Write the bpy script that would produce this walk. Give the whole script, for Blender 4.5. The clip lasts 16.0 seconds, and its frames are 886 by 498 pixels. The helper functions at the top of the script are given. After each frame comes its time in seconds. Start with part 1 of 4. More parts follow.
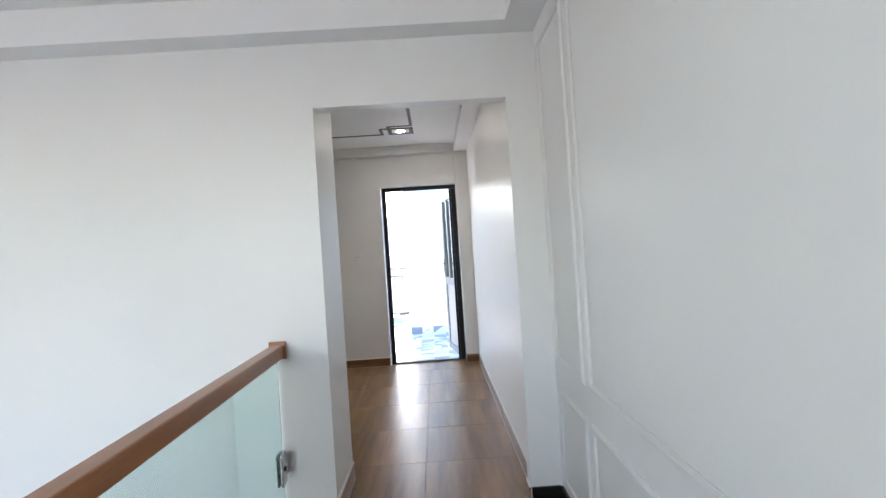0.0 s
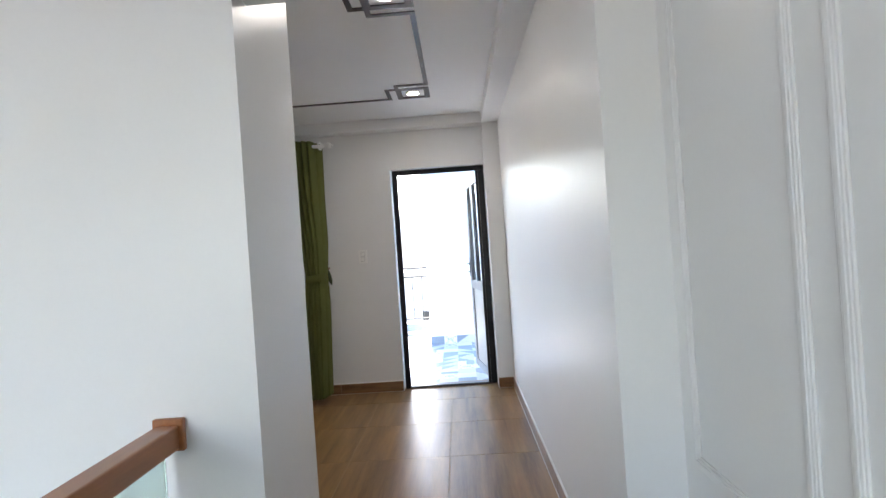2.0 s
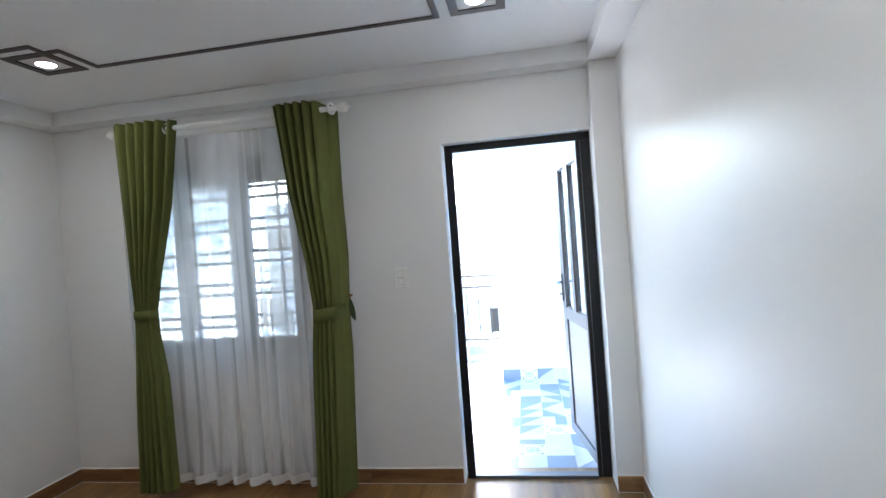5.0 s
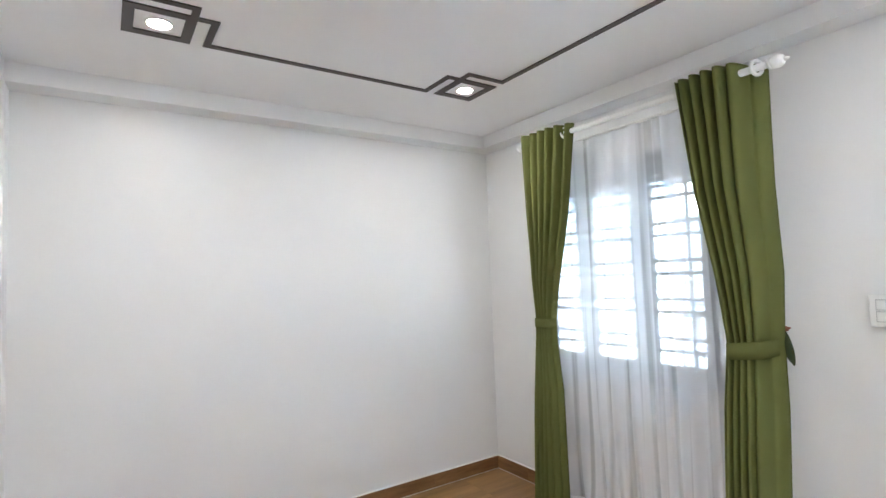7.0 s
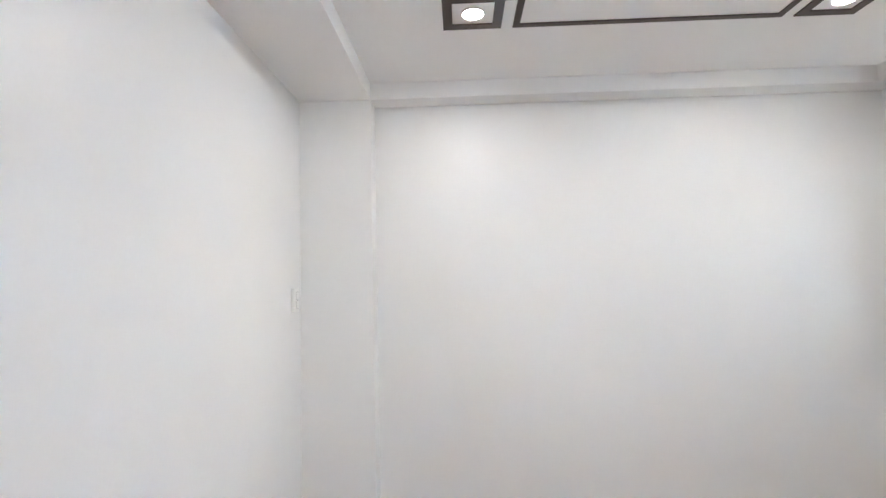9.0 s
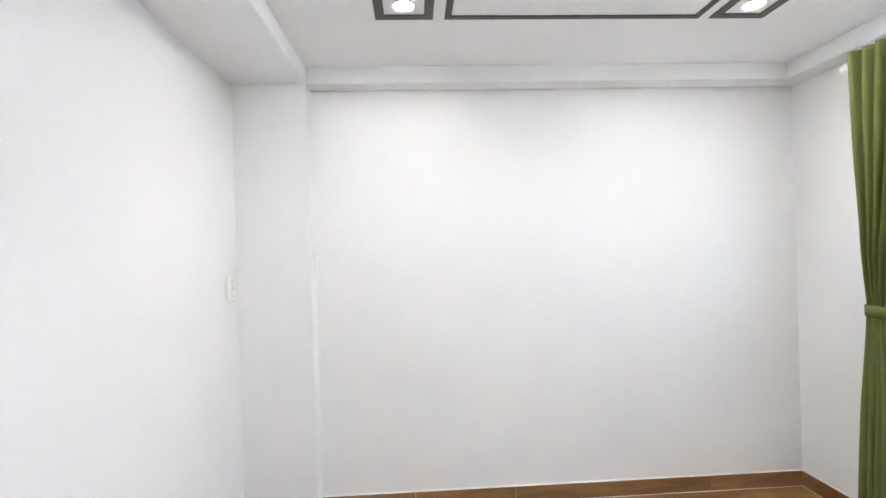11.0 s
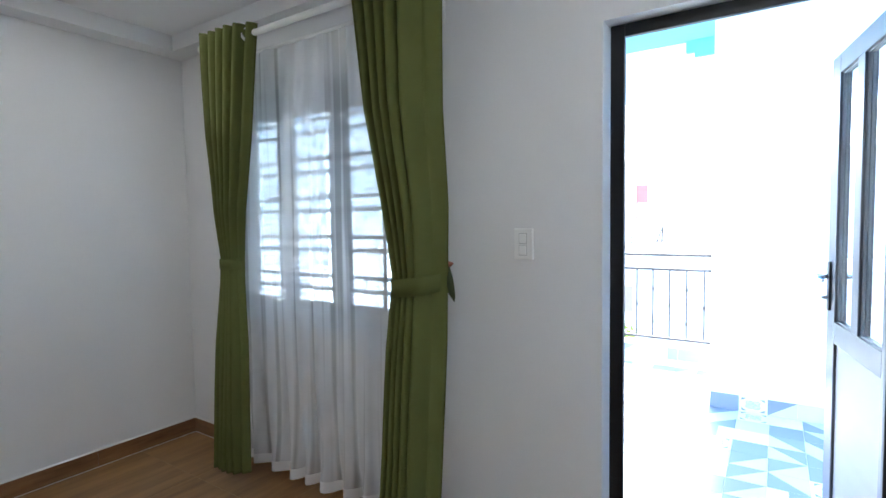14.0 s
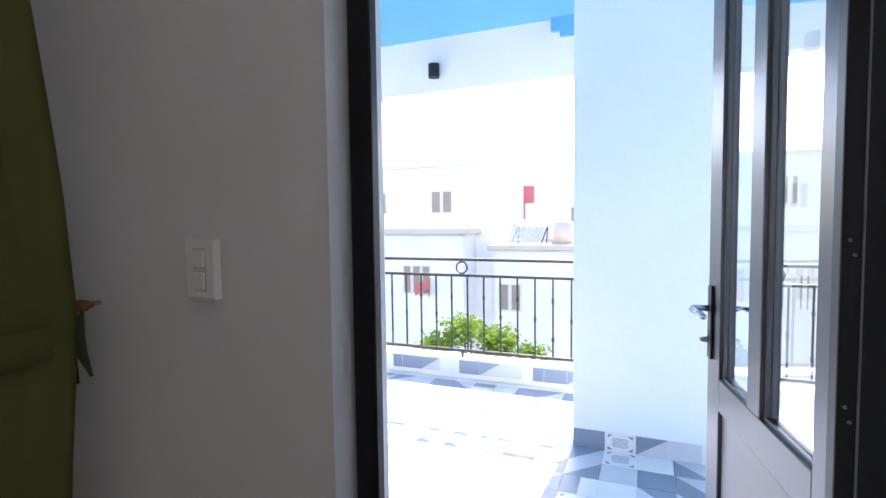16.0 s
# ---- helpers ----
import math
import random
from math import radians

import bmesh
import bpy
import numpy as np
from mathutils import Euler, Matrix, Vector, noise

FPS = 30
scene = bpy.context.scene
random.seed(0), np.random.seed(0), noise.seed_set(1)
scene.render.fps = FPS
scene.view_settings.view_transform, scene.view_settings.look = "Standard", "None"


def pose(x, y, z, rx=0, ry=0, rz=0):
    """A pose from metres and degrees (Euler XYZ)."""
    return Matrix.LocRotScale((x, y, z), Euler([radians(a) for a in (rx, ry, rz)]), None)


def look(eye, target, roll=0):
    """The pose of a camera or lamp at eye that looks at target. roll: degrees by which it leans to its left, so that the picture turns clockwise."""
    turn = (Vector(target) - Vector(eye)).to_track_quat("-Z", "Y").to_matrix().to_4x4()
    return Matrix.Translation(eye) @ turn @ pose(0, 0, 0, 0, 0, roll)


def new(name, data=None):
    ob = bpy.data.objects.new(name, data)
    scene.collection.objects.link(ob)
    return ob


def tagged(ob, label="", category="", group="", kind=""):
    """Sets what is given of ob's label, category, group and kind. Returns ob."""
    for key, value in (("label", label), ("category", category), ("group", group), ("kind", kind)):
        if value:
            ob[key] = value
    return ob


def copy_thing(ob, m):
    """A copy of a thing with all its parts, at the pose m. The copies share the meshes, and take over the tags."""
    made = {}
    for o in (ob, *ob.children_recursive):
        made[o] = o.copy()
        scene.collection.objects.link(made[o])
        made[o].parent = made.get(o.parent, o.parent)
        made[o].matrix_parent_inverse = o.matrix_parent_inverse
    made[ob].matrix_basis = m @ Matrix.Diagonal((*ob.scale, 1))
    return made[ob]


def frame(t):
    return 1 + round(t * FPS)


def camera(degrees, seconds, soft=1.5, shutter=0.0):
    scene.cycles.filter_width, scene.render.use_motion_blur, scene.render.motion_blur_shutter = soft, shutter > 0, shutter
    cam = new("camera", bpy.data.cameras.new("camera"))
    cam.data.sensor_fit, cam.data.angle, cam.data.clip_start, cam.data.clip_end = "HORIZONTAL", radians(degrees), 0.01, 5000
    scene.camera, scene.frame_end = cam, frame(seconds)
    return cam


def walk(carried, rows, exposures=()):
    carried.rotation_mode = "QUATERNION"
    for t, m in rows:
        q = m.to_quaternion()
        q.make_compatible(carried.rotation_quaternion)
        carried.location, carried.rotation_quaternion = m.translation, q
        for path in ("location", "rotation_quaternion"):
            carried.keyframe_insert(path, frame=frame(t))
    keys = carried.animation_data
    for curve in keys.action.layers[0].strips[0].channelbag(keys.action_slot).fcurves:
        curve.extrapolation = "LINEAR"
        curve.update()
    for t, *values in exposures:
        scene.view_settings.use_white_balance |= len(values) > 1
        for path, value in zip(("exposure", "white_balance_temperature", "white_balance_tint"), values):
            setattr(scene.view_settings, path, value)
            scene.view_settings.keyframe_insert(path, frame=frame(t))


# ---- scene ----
cam = camera(82.6, 16.0)
PATH = [
    (0, (0.02, -0.549, 1.347), (0.057, 1.45, 1.356), -3.7),
    (0.5, (0.06, -0.259, 1.345), (0.024, 1.741, 1.352), -3.7),
    (1, (0.014, 0.044, 1.341), (-0.044, 2.043, 1.347), -3.8),
    (1.5, (-0.006, 0.346, 1.332), (-0.06, 2.345, 1.34), -3.9),
    (2, (0.027, 0.666, 1.36), (-0.031, 2.665, 1.36), -3.9),
    (2.5, (0.02, 0.96, 1.38), (-0.029, 2.96, 1.377), -4.0),
    (3, (0.05, 1.265, 1.403), (-0.005, 3.265, 1.39), -4.1),
    (5.5, (-0.161, 2.644, 1.548), (-0.731, 4.561, 1.528), -4.3),
    (6, (-0.199, 2.795, 1.541), (-1.161, 4.548, 1.576), -4.1),
    (6.5, (-0.192, 2.889, 1.535), (-1.558, 4.347, 1.626), -3.3),
    (7, (-0.188, 2.973, 1.539), (-1.844, 4.088, 1.649), -2.1),
    (7.5, (-0.291, 2.972, 1.53), (-2.098, 3.821, 1.648), -2.2),
    (8, (-0.361, 2.993, 1.505), (-2.274, 3.561, 1.638), -1.8),
    (8.5, (-0.395, 3.044, 1.47), (-2.375, 3.277, 1.632), -1.1),
    (8.7, (-0.395, 3.06, 1.474), (-2.391, 3.165, 1.622), -1.2),
    (9.75, (-0.37, 3.12, 1.53), (-2.35, 2.842, 1.605), -1.4),
    (10.8, (-0.335, 3.172, 1.572), (-2.335, 3.151, 1.575), -1.7),
    (11, (-0.325, 3.181, 1.574), (-2.322, 3.291, 1.571), -1.7),
    (11.5, (-0.273, 3.218, 1.517), (-2.217, 3.686, 1.501), -1.4),
    (12, (-0.265, 3.228, 1.499), (-2.096, 4.032, 1.458), -1.3),
    (12.5, (-0.242, 3.24, 1.46), (-1.915, 4.334, 1.407), -1.5),
    (13, (-0.189, 3.327, 1.438), (-1.689, 4.648, 1.368), -1.4),
    (13.5, (-0.091, 3.498, 1.43), (-1.429, 4.981, 1.341), -1.0),
    (14, (-0.039, 3.676, 1.432), (-1.141, 5.341, 1.326), -0.8),
    (14.5, (-0.028, 3.919, 1.424), (-0.938, 5.697, 1.313), -1.0),
    (15, (0.017, 4.183, 1.419), (-0.792, 6.009, 1.303), -0.8),
    (15.5, (0.045, 4.485, 1.418), (-0.749, 6.317, 1.306), -0.8),
    (16, (-0.016, 4.777, 1.436), (-0.768, 6.627, 1.323), -0.7),
]

# exposure follows the clip's camera: bright inside, darker towards the doorway
EXPOSE = [(0.0, 3.5, 6850, 13), (1.0, 3.55, 6850, 14), (2.0, 3.5, 6750, 13), (3.0, 3.6, 6550, 11), (5.5, 3.8, 6150, 10), (6.2, 4.2, 6150, 10), (7.0, 4.8, 6300, 11), (8.0, 4.72, 6350, 11), (8.5, 4.8, 6400, 12),
          (9.7, 4.9, 6350, 12), (11.0, 5.15, 6300, 12), (12.0, 5.05, 6250, 11), (12.5, 4.95, 6200, 11), (13.0, 4.9, 6200, 11), (13.5, 4.45, 6150, 11),
          (14.0, 3.78, 5950, 9), (14.5, 3.65, 5600, 8), (15.0, 3.5, 5450, 8), (15.5, 3.05, 5500, 15), (16.0, 2.4, 6500, 19)]
walk(cam, [(t, look(eye, aim, roll)) for t, eye, aim, roll in PATH], EXPOSE)

# ---- world and sun ----
SUN_EL, SUN_AZ = 38.0, 5.0          # degrees; azimuth from +y towards +x
world = bpy.data.worlds.new("sky")
world.use_nodes = True
scene.world = world
wn = world.node_tree
sky = wn.nodes.new("ShaderNodeTexSky")
sky.sky_type = "NISHITA"
sky.sun_disc = False
sky.sun_elevation = radians(SUN_EL)
sky.sun_rotation = radians(SUN_AZ)
wn.links.new(sky.outputs[0], wn.nodes["Background"].inputs[0])
wn.nodes["Background"].inputs[1].default_value = 0.15
sun = new("sun", bpy.data.lights.new("sun", "SUN"))
sun.data.energy, sun.data.angle, sun.data.color = 4.2, radians(0.5), (1.0, 0.96, 0.9)
sun.matrix_world = look((0, 0, 20), (-math.sin(radians(SUN_AZ)) * 10, -math.cos(radians(SUN_AZ)) * 10, 20 - 10 * math.tan(radians(SUN_EL))))
# assumed fill lamp in an unseen opening behind the walk, for the bright hall
hall_fill = new("hall_fill_light", bpy.data.lights.new("hall_fill_light", "AREA"))
hall_fill.data.shape, hall_fill.data.size, hall_fill.data.size_y = "RECTANGLE", 1.9, 1.5
hall_fill.data.energy, hall_fill.data.color = 3.1, (1.0, 0.935, 0.91)
hall_fill.matrix_world = look((-1.9, -2.93, 1.6), (-1.5, 2.0, 1.3))


# ---- materials ----
def mat(name, color, rough=0.6, var=0.06, scale=6.0, bump=0.05, fine=120.0, metal=0.0, spec=0.5, stretch=(1, 1, 1), island=0.0, coat=0.0):
    """A plain surface whose tone and gloss wander at two scales."""
    m = bpy.data.materials.new(name)
    m.use_nodes = True
    nt = m.node_tree
    b = nt.nodes["Principled BSDF"]
    tc = nt.nodes.new("ShaderNodeTexCoord")
    mp = nt.nodes.new("ShaderNodeMapping")
    mp.inputs["Scale"].default_value = stretch
    nt.links.new(tc.outputs["Object"], mp.inputs[0])
    n1, n2 = nt.nodes.new("ShaderNodeTexNoise"), nt.nodes.new("ShaderNodeTexNoise")
    n1.inputs["Scale"].default_value, n2.inputs["Scale"].default_value = scale, fine
    n1.inputs["Detail"].default_value = 5
    for n in (n1, n2):
        nt.links.new(mp.outputs[0], n.inputs["Vector"])
    add = nt.nodes.new("ShaderNodeMath")
    add.operation = "MULTIPLY_ADD"
    add.inputs[1].default_value = 0.35
    nt.links.new(n2.outputs["Fac"], add.inputs[0])
    nt.links.new(n1.outputs["Fac"], add.inputs[2])
    src = add.outputs[0]
    if island:
        oi = nt.nodes.new("ShaderNodeObjectInfo")
        a2 = nt.nodes.new("ShaderNodeMath")
        a2.operation = "MULTIPLY_ADD"
        a2.inputs[1].default_value = island
        nt.links.new(oi.outputs["Random"], a2.inputs[0])
        nt.links.new(src, a2.inputs[2])
        src = a2.outputs[0]
    ramp = nt.nodes.new("ShaderNodeMapRange")
    ramp.inputs["From Min"].default_value, ramp.inputs["From Max"].default_value = 0.35, 1.0 + island
    ramp.inputs["To Min"].default_value, ramp.inputs["To Max"].default_value = 1 - var, 1 + var
    nt.links.new(src, ramp.inputs["Value"])
    mul = nt.nodes.new("ShaderNodeVectorMath")
    mul.operation = "SCALE"
    mul.inputs[0].default_value = color
    nt.links.new(ramp.outputs[0], mul.inputs["Scale"])
    nt.links.new(mul.outputs[0], b.inputs["Base Color"])
    rr = nt.nodes.new("ShaderNodeMapRange")
    rr.inputs["To Min"].default_value, rr.inputs["To Max"].default_value = max(0.02, rough - 0.07), min(1, rough + 0.07)
    nt.links.new(n1.outputs["Fac"], rr.inputs["Value"])
    nt.links.new(rr.outputs[0], b.inputs["Roughness"])
    b.inputs["Metallic"].default_value = metal
    b.inputs["Specular IOR Level"].default_value = spec
    b.inputs["Coat Weight"].default_value = coat
    if bump:
        bp = nt.nodes.new("ShaderNodeBump")
        bp.inputs["Strength"].default_value, bp.inputs["Distance"].default_value = bump, 0.002
        nt.links.new(n2.outputs["Fac"], bp.inputs["Height"])
        nt.links.new(bp.outputs[0], b.inputs["Normal"])
    return m


def wood_tile(name, dark, light, rough, scale):
    """Wood-look glazed tile: long printed grain, tone wandering from tile to tile."""
    m = bpy.data.materials.new(name)
    m.use_nodes = True
    nt = m.node_tree
    b = nt.nodes["Principled BSDF"]
    geo = nt.nodes.new("ShaderNodeNewGeometry")
    oi = nt.nodes.new("ShaderNodeObjectInfo")
    mp = nt.nodes.new("ShaderNodeMapping")
    mp.inputs["Scale"].default_value = scale
    nt.links.new(geo.outputs["Position"], mp.inputs[0])
    noises = []
    for sc, det in ((1.0, 4.0), (3.3, 3.0), (16.0, 2.0)):
        n = nt.nodes.new("ShaderNodeTexNoise")
        n.noise_dimensions = "4D"
        n.inputs["Scale"].default_value, n.inputs["Detail"].default_value = sc, det
        w = nt.nodes.new("ShaderNodeMath")
        w.operation = "MULTIPLY"
        w.inputs[1].default_value = 9.0
        nt.links.new(oi.outputs["Random"], w.inputs[0])
        nt.links.new(w.outputs[0], n.inputs["W"])
        nt.links.new(mp.outputs[0], n.inputs["Vector"])
        noises.append(n)
    val = None
    for n, k in zip(noises, (0.62, 0.28, 0.10)):
        q = nt.nodes.new("ShaderNodeMath")
        q.operation = "MULTIPLY_ADD"
        q.inputs[1].default_value = k
        q.inputs[2].default_value = 0.0
        nt.links.new(n.outputs["Fac"], q.inputs[0])
        if val:
            nt.links.new(val, q.inputs[2])
        val = q.outputs[0]
    cr = nt.nodes.new("ShaderNodeMapRange")
    cr.inputs["From Min"].default_value, cr.inputs["From Max"].default_value = 0.36, 0.64
    nt.links.new(val, cr.inputs["Value"])
    mix = nt.nodes.new("ShaderNodeMix")
    mix.data_type = "RGBA"
    mix.inputs["A"].default_value, mix.inputs["B"].default_value = (*dark, 1), (*light, 1)
    nt.links.new(cr.outputs[0], mix.inputs["Factor"])
    nt.links.new(mix.outputs["Result"], b.inputs["Base Color"])
    rr = nt.nodes.new("ShaderNodeMapRange")
    rr.inputs["To Min"].default_value, rr.inputs["To Max"].default_value = rough - 0.05, rough + 0.06
    nt.links.new(noises[1].outputs["Fac"], rr.inputs["Value"])
    nt.links.new(rr.outputs[0], b.inputs["Roughness"])
    return m


def cloth(name, color, through_light, clear=None, weave=420.0):
    m = mat(name, color, 0.85, 0.10, 5.0, 0.25, weave, spec=0.1)
    nt = m.node_tree
    b, out = nt.nodes["Principled BSDF"], nt.nodes["Material Output"]
    tr = nt.nodes.new("ShaderNodeBsdfTranslucent")
    tr.inputs[0].default_value = (*color, 1)
    mix = nt.nodes.new("ShaderNodeMixShader")
    mix.inputs[0].default_value = through_light
    nt.links.new(b.outputs[0], mix.inputs[1])
    nt.links.new(tr.outputs[0], mix.inputs[2])
    last = mix
    if clear:
        cl = nt.nodes.new("ShaderNodeBsdfTransparent")
        last = nt.nodes.new("ShaderNodeMixShader")
        tc, mp = nt.nodes.new("ShaderNodeTexCoord"), nt.nodes.new("ShaderNodeMapping")
        mp.inputs["Scale"].default_value = (15, 1.5, 0.22)
        nz, mr = nt.nodes.new("ShaderNodeTexNoise"), nt.nodes.new("ShaderNodeMapRange")
        nz.inputs["Scale"].default_value = 1.0
        mr.inputs["From Min"].default_value, mr.inputs["From Max"].default_value = 0.50, 0.60
        mr.inputs["To Min"].default_value, mr.inputs["To Max"].default_value = clear
        nt.links.new(tc.outputs["Object"], mp.inputs[0])
        nt.links.new(mp.outputs[0], nz.inputs["Vector"])
        nt.links.new(nz.outputs["Fac"], mr.inputs["Value"])
        nt.links.new(mr.outputs[0], last.inputs[0])
        nt.links.new(mix.outputs[0], last.inputs[1])
        nt.links.new(cl.outputs[0], last.inputs[2])
    nt.links.new(last.outputs[0], out.inputs[0])
    return m


def glass(name, tint=(1, 1, 1), rough=0.0):
    m = bpy.data.materials.new(name)
    m.use_nodes = True
    nt = m.node_tree
    nt.nodes.remove(nt.nodes["Principled BSDF"])
    gl = nt.nodes.new("ShaderNodeBsdfGlass")
    gl.inputs["Color"].default_value = (*tint, 1)
    gl.inputs["Roughness"].default_value = rough
    gl.inputs["IOR"].default_value = 1.5
    nt.links.new(gl.outputs[0], nt.nodes["Material Output"].inputs[0])
    return m


def glow(name, color, power):
    m = bpy.data.materials.new(name)
    m.use_nodes = True
    b = m.node_tree.nodes["Principled BSDF"]
    b.inputs["Base Color"].default_value = (*color, 1)
    b.inputs["Emission Color"].default_value = (*color, 1)
    b.inputs["Emission Strength"].default_value = power
    return m


PAINT = mat("white_wall_paint", (0.83, 0.83, 0.825), 0.36, 0.025, 1.6, 0.10, 90.0, spec=0.4)
CEIL = mat("white_ceiling_paint", (0.88, 0.88, 0.88), 0.7, 0.02, 1.2, 0.06, 90.0, spec=0.3)
FACADE = mat("white_facade_paint", (0.83, 0.82, 0.80), 0.8, 0.05, 1.2, 0.2, 40.0, spec=0.3)
# white balcony pier and end walls, with the skylight's blue put into their colour
PALEBLUE = mat("skylight_tinted_white_masonry", (0.76, 0.83, 0.89), 0.75, 0.05, 1.2, 0.15, 40.0, spec=0.3)
BLUE = mat("light_blue_masonry", (0.15, 0.47, 0.80), 0.75, 0.05, 1.2, 0.15, 40.0, spec=0.3)
TRIMWHITE = mat("white_moulding", (0.81, 0.81, 0.805), 0.45, 0.02, 4.0, 0.03)
GROUT = mat("tile_grout", (0.38, 0.28, 0.18), 0.9, 0.1, 12.0, 0.2)
WHITEGROUT = mat("white_grout", (0.78, 0.77, 0.74), 0.8, 0.06, 9.0, 0.1)
FLOORTILE = wood_tile("wood_look_floor_tile", (0.150, 0.072, 0.023), (0.385, 0.212, 0.082), 0.34, (9.0, 0.8, 1.0))
SKIRT = wood_tile("wood_look_skirting_tile", (0.155, 0.078, 0.031), (0.32, 0.17, 0.073), 0.3, (2.0, 2.0, 18.0))
GRANITE = mat("black_granite", (0.012, 0.012, 0.013), 0.15, 0.4, 60.0, 0.0, 300.0)
STRIP = mat("brown_ceiling_strip", (0.045, 0.030, 0.026), 0.45, 0.12, 10.0, 0.05)
HANDWOOD = mat("orange_brown_handrail_wood", (0.36, 0.135, 0.045), 0.35, 0.22, 5.0, 0.08, 60.0, stretch=(8, 0.7, 8), coat=0.3)
ALU = mat("dark_bronze_aluminium", (0.022, 0.022, 0.025), 0.32, 0.12, 8.0, 0.03, metal=0.2)
JAMB = mat("black_bronze_aluminium", (0.010, 0.010, 0.012), 0.42, 0.12, 8.0, 0.03, spec=0.3)
# lighter copy of ALU: the leaf's outdoor reflections put into its colour
LEAFALU = mat("reflection_lightened_aluminium", (0.105, 0.105, 0.115), 0.30, 0.10, 8.0, 0.03, metal=0.65, stretch=(1, 1, 0.1))
ALUGREY = mat("grey_aluminium_edge", (0.16, 0.16, 0.17), 0.35, 0.1, 8.0, 0.03, metal=0.5)
PANEL = mat("grey_door_panel", (0.27, 0.262, 0.258), 0.42, 0.10, 5.0, 0.06, 160.0, stretch=(1, 0.25, 5))
CHROME = mat("brushed_steel", (0.55, 0.55, 0.56), 0.22, 0.06, 20.0, 0.03, metal=1.0)
BLACKMETAL = mat("black_metal", (0.02, 0.02, 0.022), 0.4, 0.15, 20.0, 0.05, metal=0.3)
IRON = mat("dark_wrought_iron", (0.05, 0.045, 0.045), 0.5, 0.2, 15.0, 0.2, 80.0, metal=0.4)
GREEN = cloth("olive_green_curtain_cloth", (0.165, 0.178, 0.058), 0.22)
# the sheer's slight blue is window skylight put into the cloth colour
SHEER = cloth("white_sheer_cloth", (0.95, 0.97, 1.0), 0.40, (0.24, 0.62))
SHEERHEM = cloth("doubled_sheer_hem", (0.95, 0.96, 0.97), 0.45)
PLASTIC = mat("white_plastic", (0.89, 0.89, 0.87), 0.3, 0.02, 8.0, 0.0)
GAPSHADE = mat("rocker_gap_shade", (0.60, 0.60, 0.59), 0.4, 0.04, 8.0, 0.0)
GLASS = glass("clear_pane", (0.97, 0.99, 0.98))
RAILGLASS = glass("greenish_guard_glass", (0.86, 0.94, 0.92))
LAMPGLOW = glow("downlight_glow", (1.0, 0.97, 0.92), 14.0)
ROSE = mat("dried_rose_cloth", (0.30, 0.12, 0.07), 0.8, 0.25, 30.0, 0.1)
LEAFCLOTH = mat("dark_green_cloth_leaf", (0.045, 0.06, 0.02), 0.7, 0.25, 30.0, 0.1)
T_PALE = mat("pale_grey_cement_tile", (0.58, 0.61, 0.66), 0.35, 0.06, 8.0, 0.05, island=0.6)
T_MID = mat("mid_grey_cement_tile", (0.22, 0.27, 0.35), 0.35, 0.1, 8.0, 0.05, island=0.6)
T_WHITE = mat("white_cement_tile", (0.78, 0.79, 0.80), 0.35, 0.05, 8.0, 0.05)
FARWHITE = mat("sunlit_white_render", (0.86, 0.82, 0.79), 0.85, 0.06, 0.5, 0.1, 8.0)
FARBEIGE = mat("beige_render", (0.74, 0.66, 0.57), 0.85, 0.06, 0.5, 0.1, 8.0)
FARCREAM = mat("cream_render", (0.62, 0.52, 0.42), 0.85, 0.1, 0.6, 0.1, 8.0)
FARGREY = mat("weathered_concrete", (0.40, 0.37, 0.33), 0.9, 0.2, 0.8, 0.2, 8.0)
FARDARK = mat("shadowed_window_glass", (0.33, 0.25, 0.20), 0.3, 0.1, 2.0, 0.0)
RED = mat("red_painted_metal", (0.60, 0.16, 0.15), 0.6, 0.1, 2.0, 0.0)
SOLAR = mat("solar_tubes", (0.55, 0.55, 0.57), 0.25, 0.2, 6.0, 0.0)
ASPHALT = mat("asphalt", (0.05, 0.05, 0.05), 0.9, 0.2, 1.0, 0.2, 30.0)
BARK = mat("bark", (0.10, 0.07, 0.05), 0.9, 0.3, 8.0, 0.4, 40.0)
LEAF = cloth("green_leaf", (0.15, 0.24, 0.03), 0.35)


# ---- mesh helpers ----
def box(bm, x0, x1, y0, y1, z0, z1, bevel=0.0, slot=0):
    g = bmesh.ops.create_cube(bm, size=1, matrix=Matrix.Translation(((x0 + x1) / 2, (y0 + y1) / 2, (z0 + z1) / 2)) @ Matrix.Diagonal((x1 - x0, y1 - y0, z1 - z0, 1)))
    vs = g["verts"]
    if bevel:
        es = {e for v in vs for e in v.link_edges}
        r = bmesh.ops.bevel(bm, geom=list(es), offset=bevel, segments=2, affect="EDGES", profile=0.5)
        vs = r["verts"]
    if slot:
        for f in {f for v in vs for f in v.link_faces}:
            f.material_index = slot
    return vs


def cyl(bm, p0, p1, r0, r1=None, seg=16):
    p0, p1 = Vector(p0), Vector(p1)
    d = p1 - p0
    m = Matrix.Translation((p0 + p1) / 2) @ d.to_track_quat("Z", "Y").to_matrix().to_4x4()
    return bmesh.ops.create_cone(bm, cap_ends=True, segments=seg, radius1=r0, radius2=r0 if r1 is None else r1, depth=d.length, matrix=m)["verts"]


def ball(bm, c, r, sub=2, squash=(1, 1, 1)):
    return bmesh.ops.create_icosphere(bm, subdivisions=sub, radius=r, matrix=Matrix.Translation(c) @ Matrix.Diagonal((*squash, 1)))["verts"]


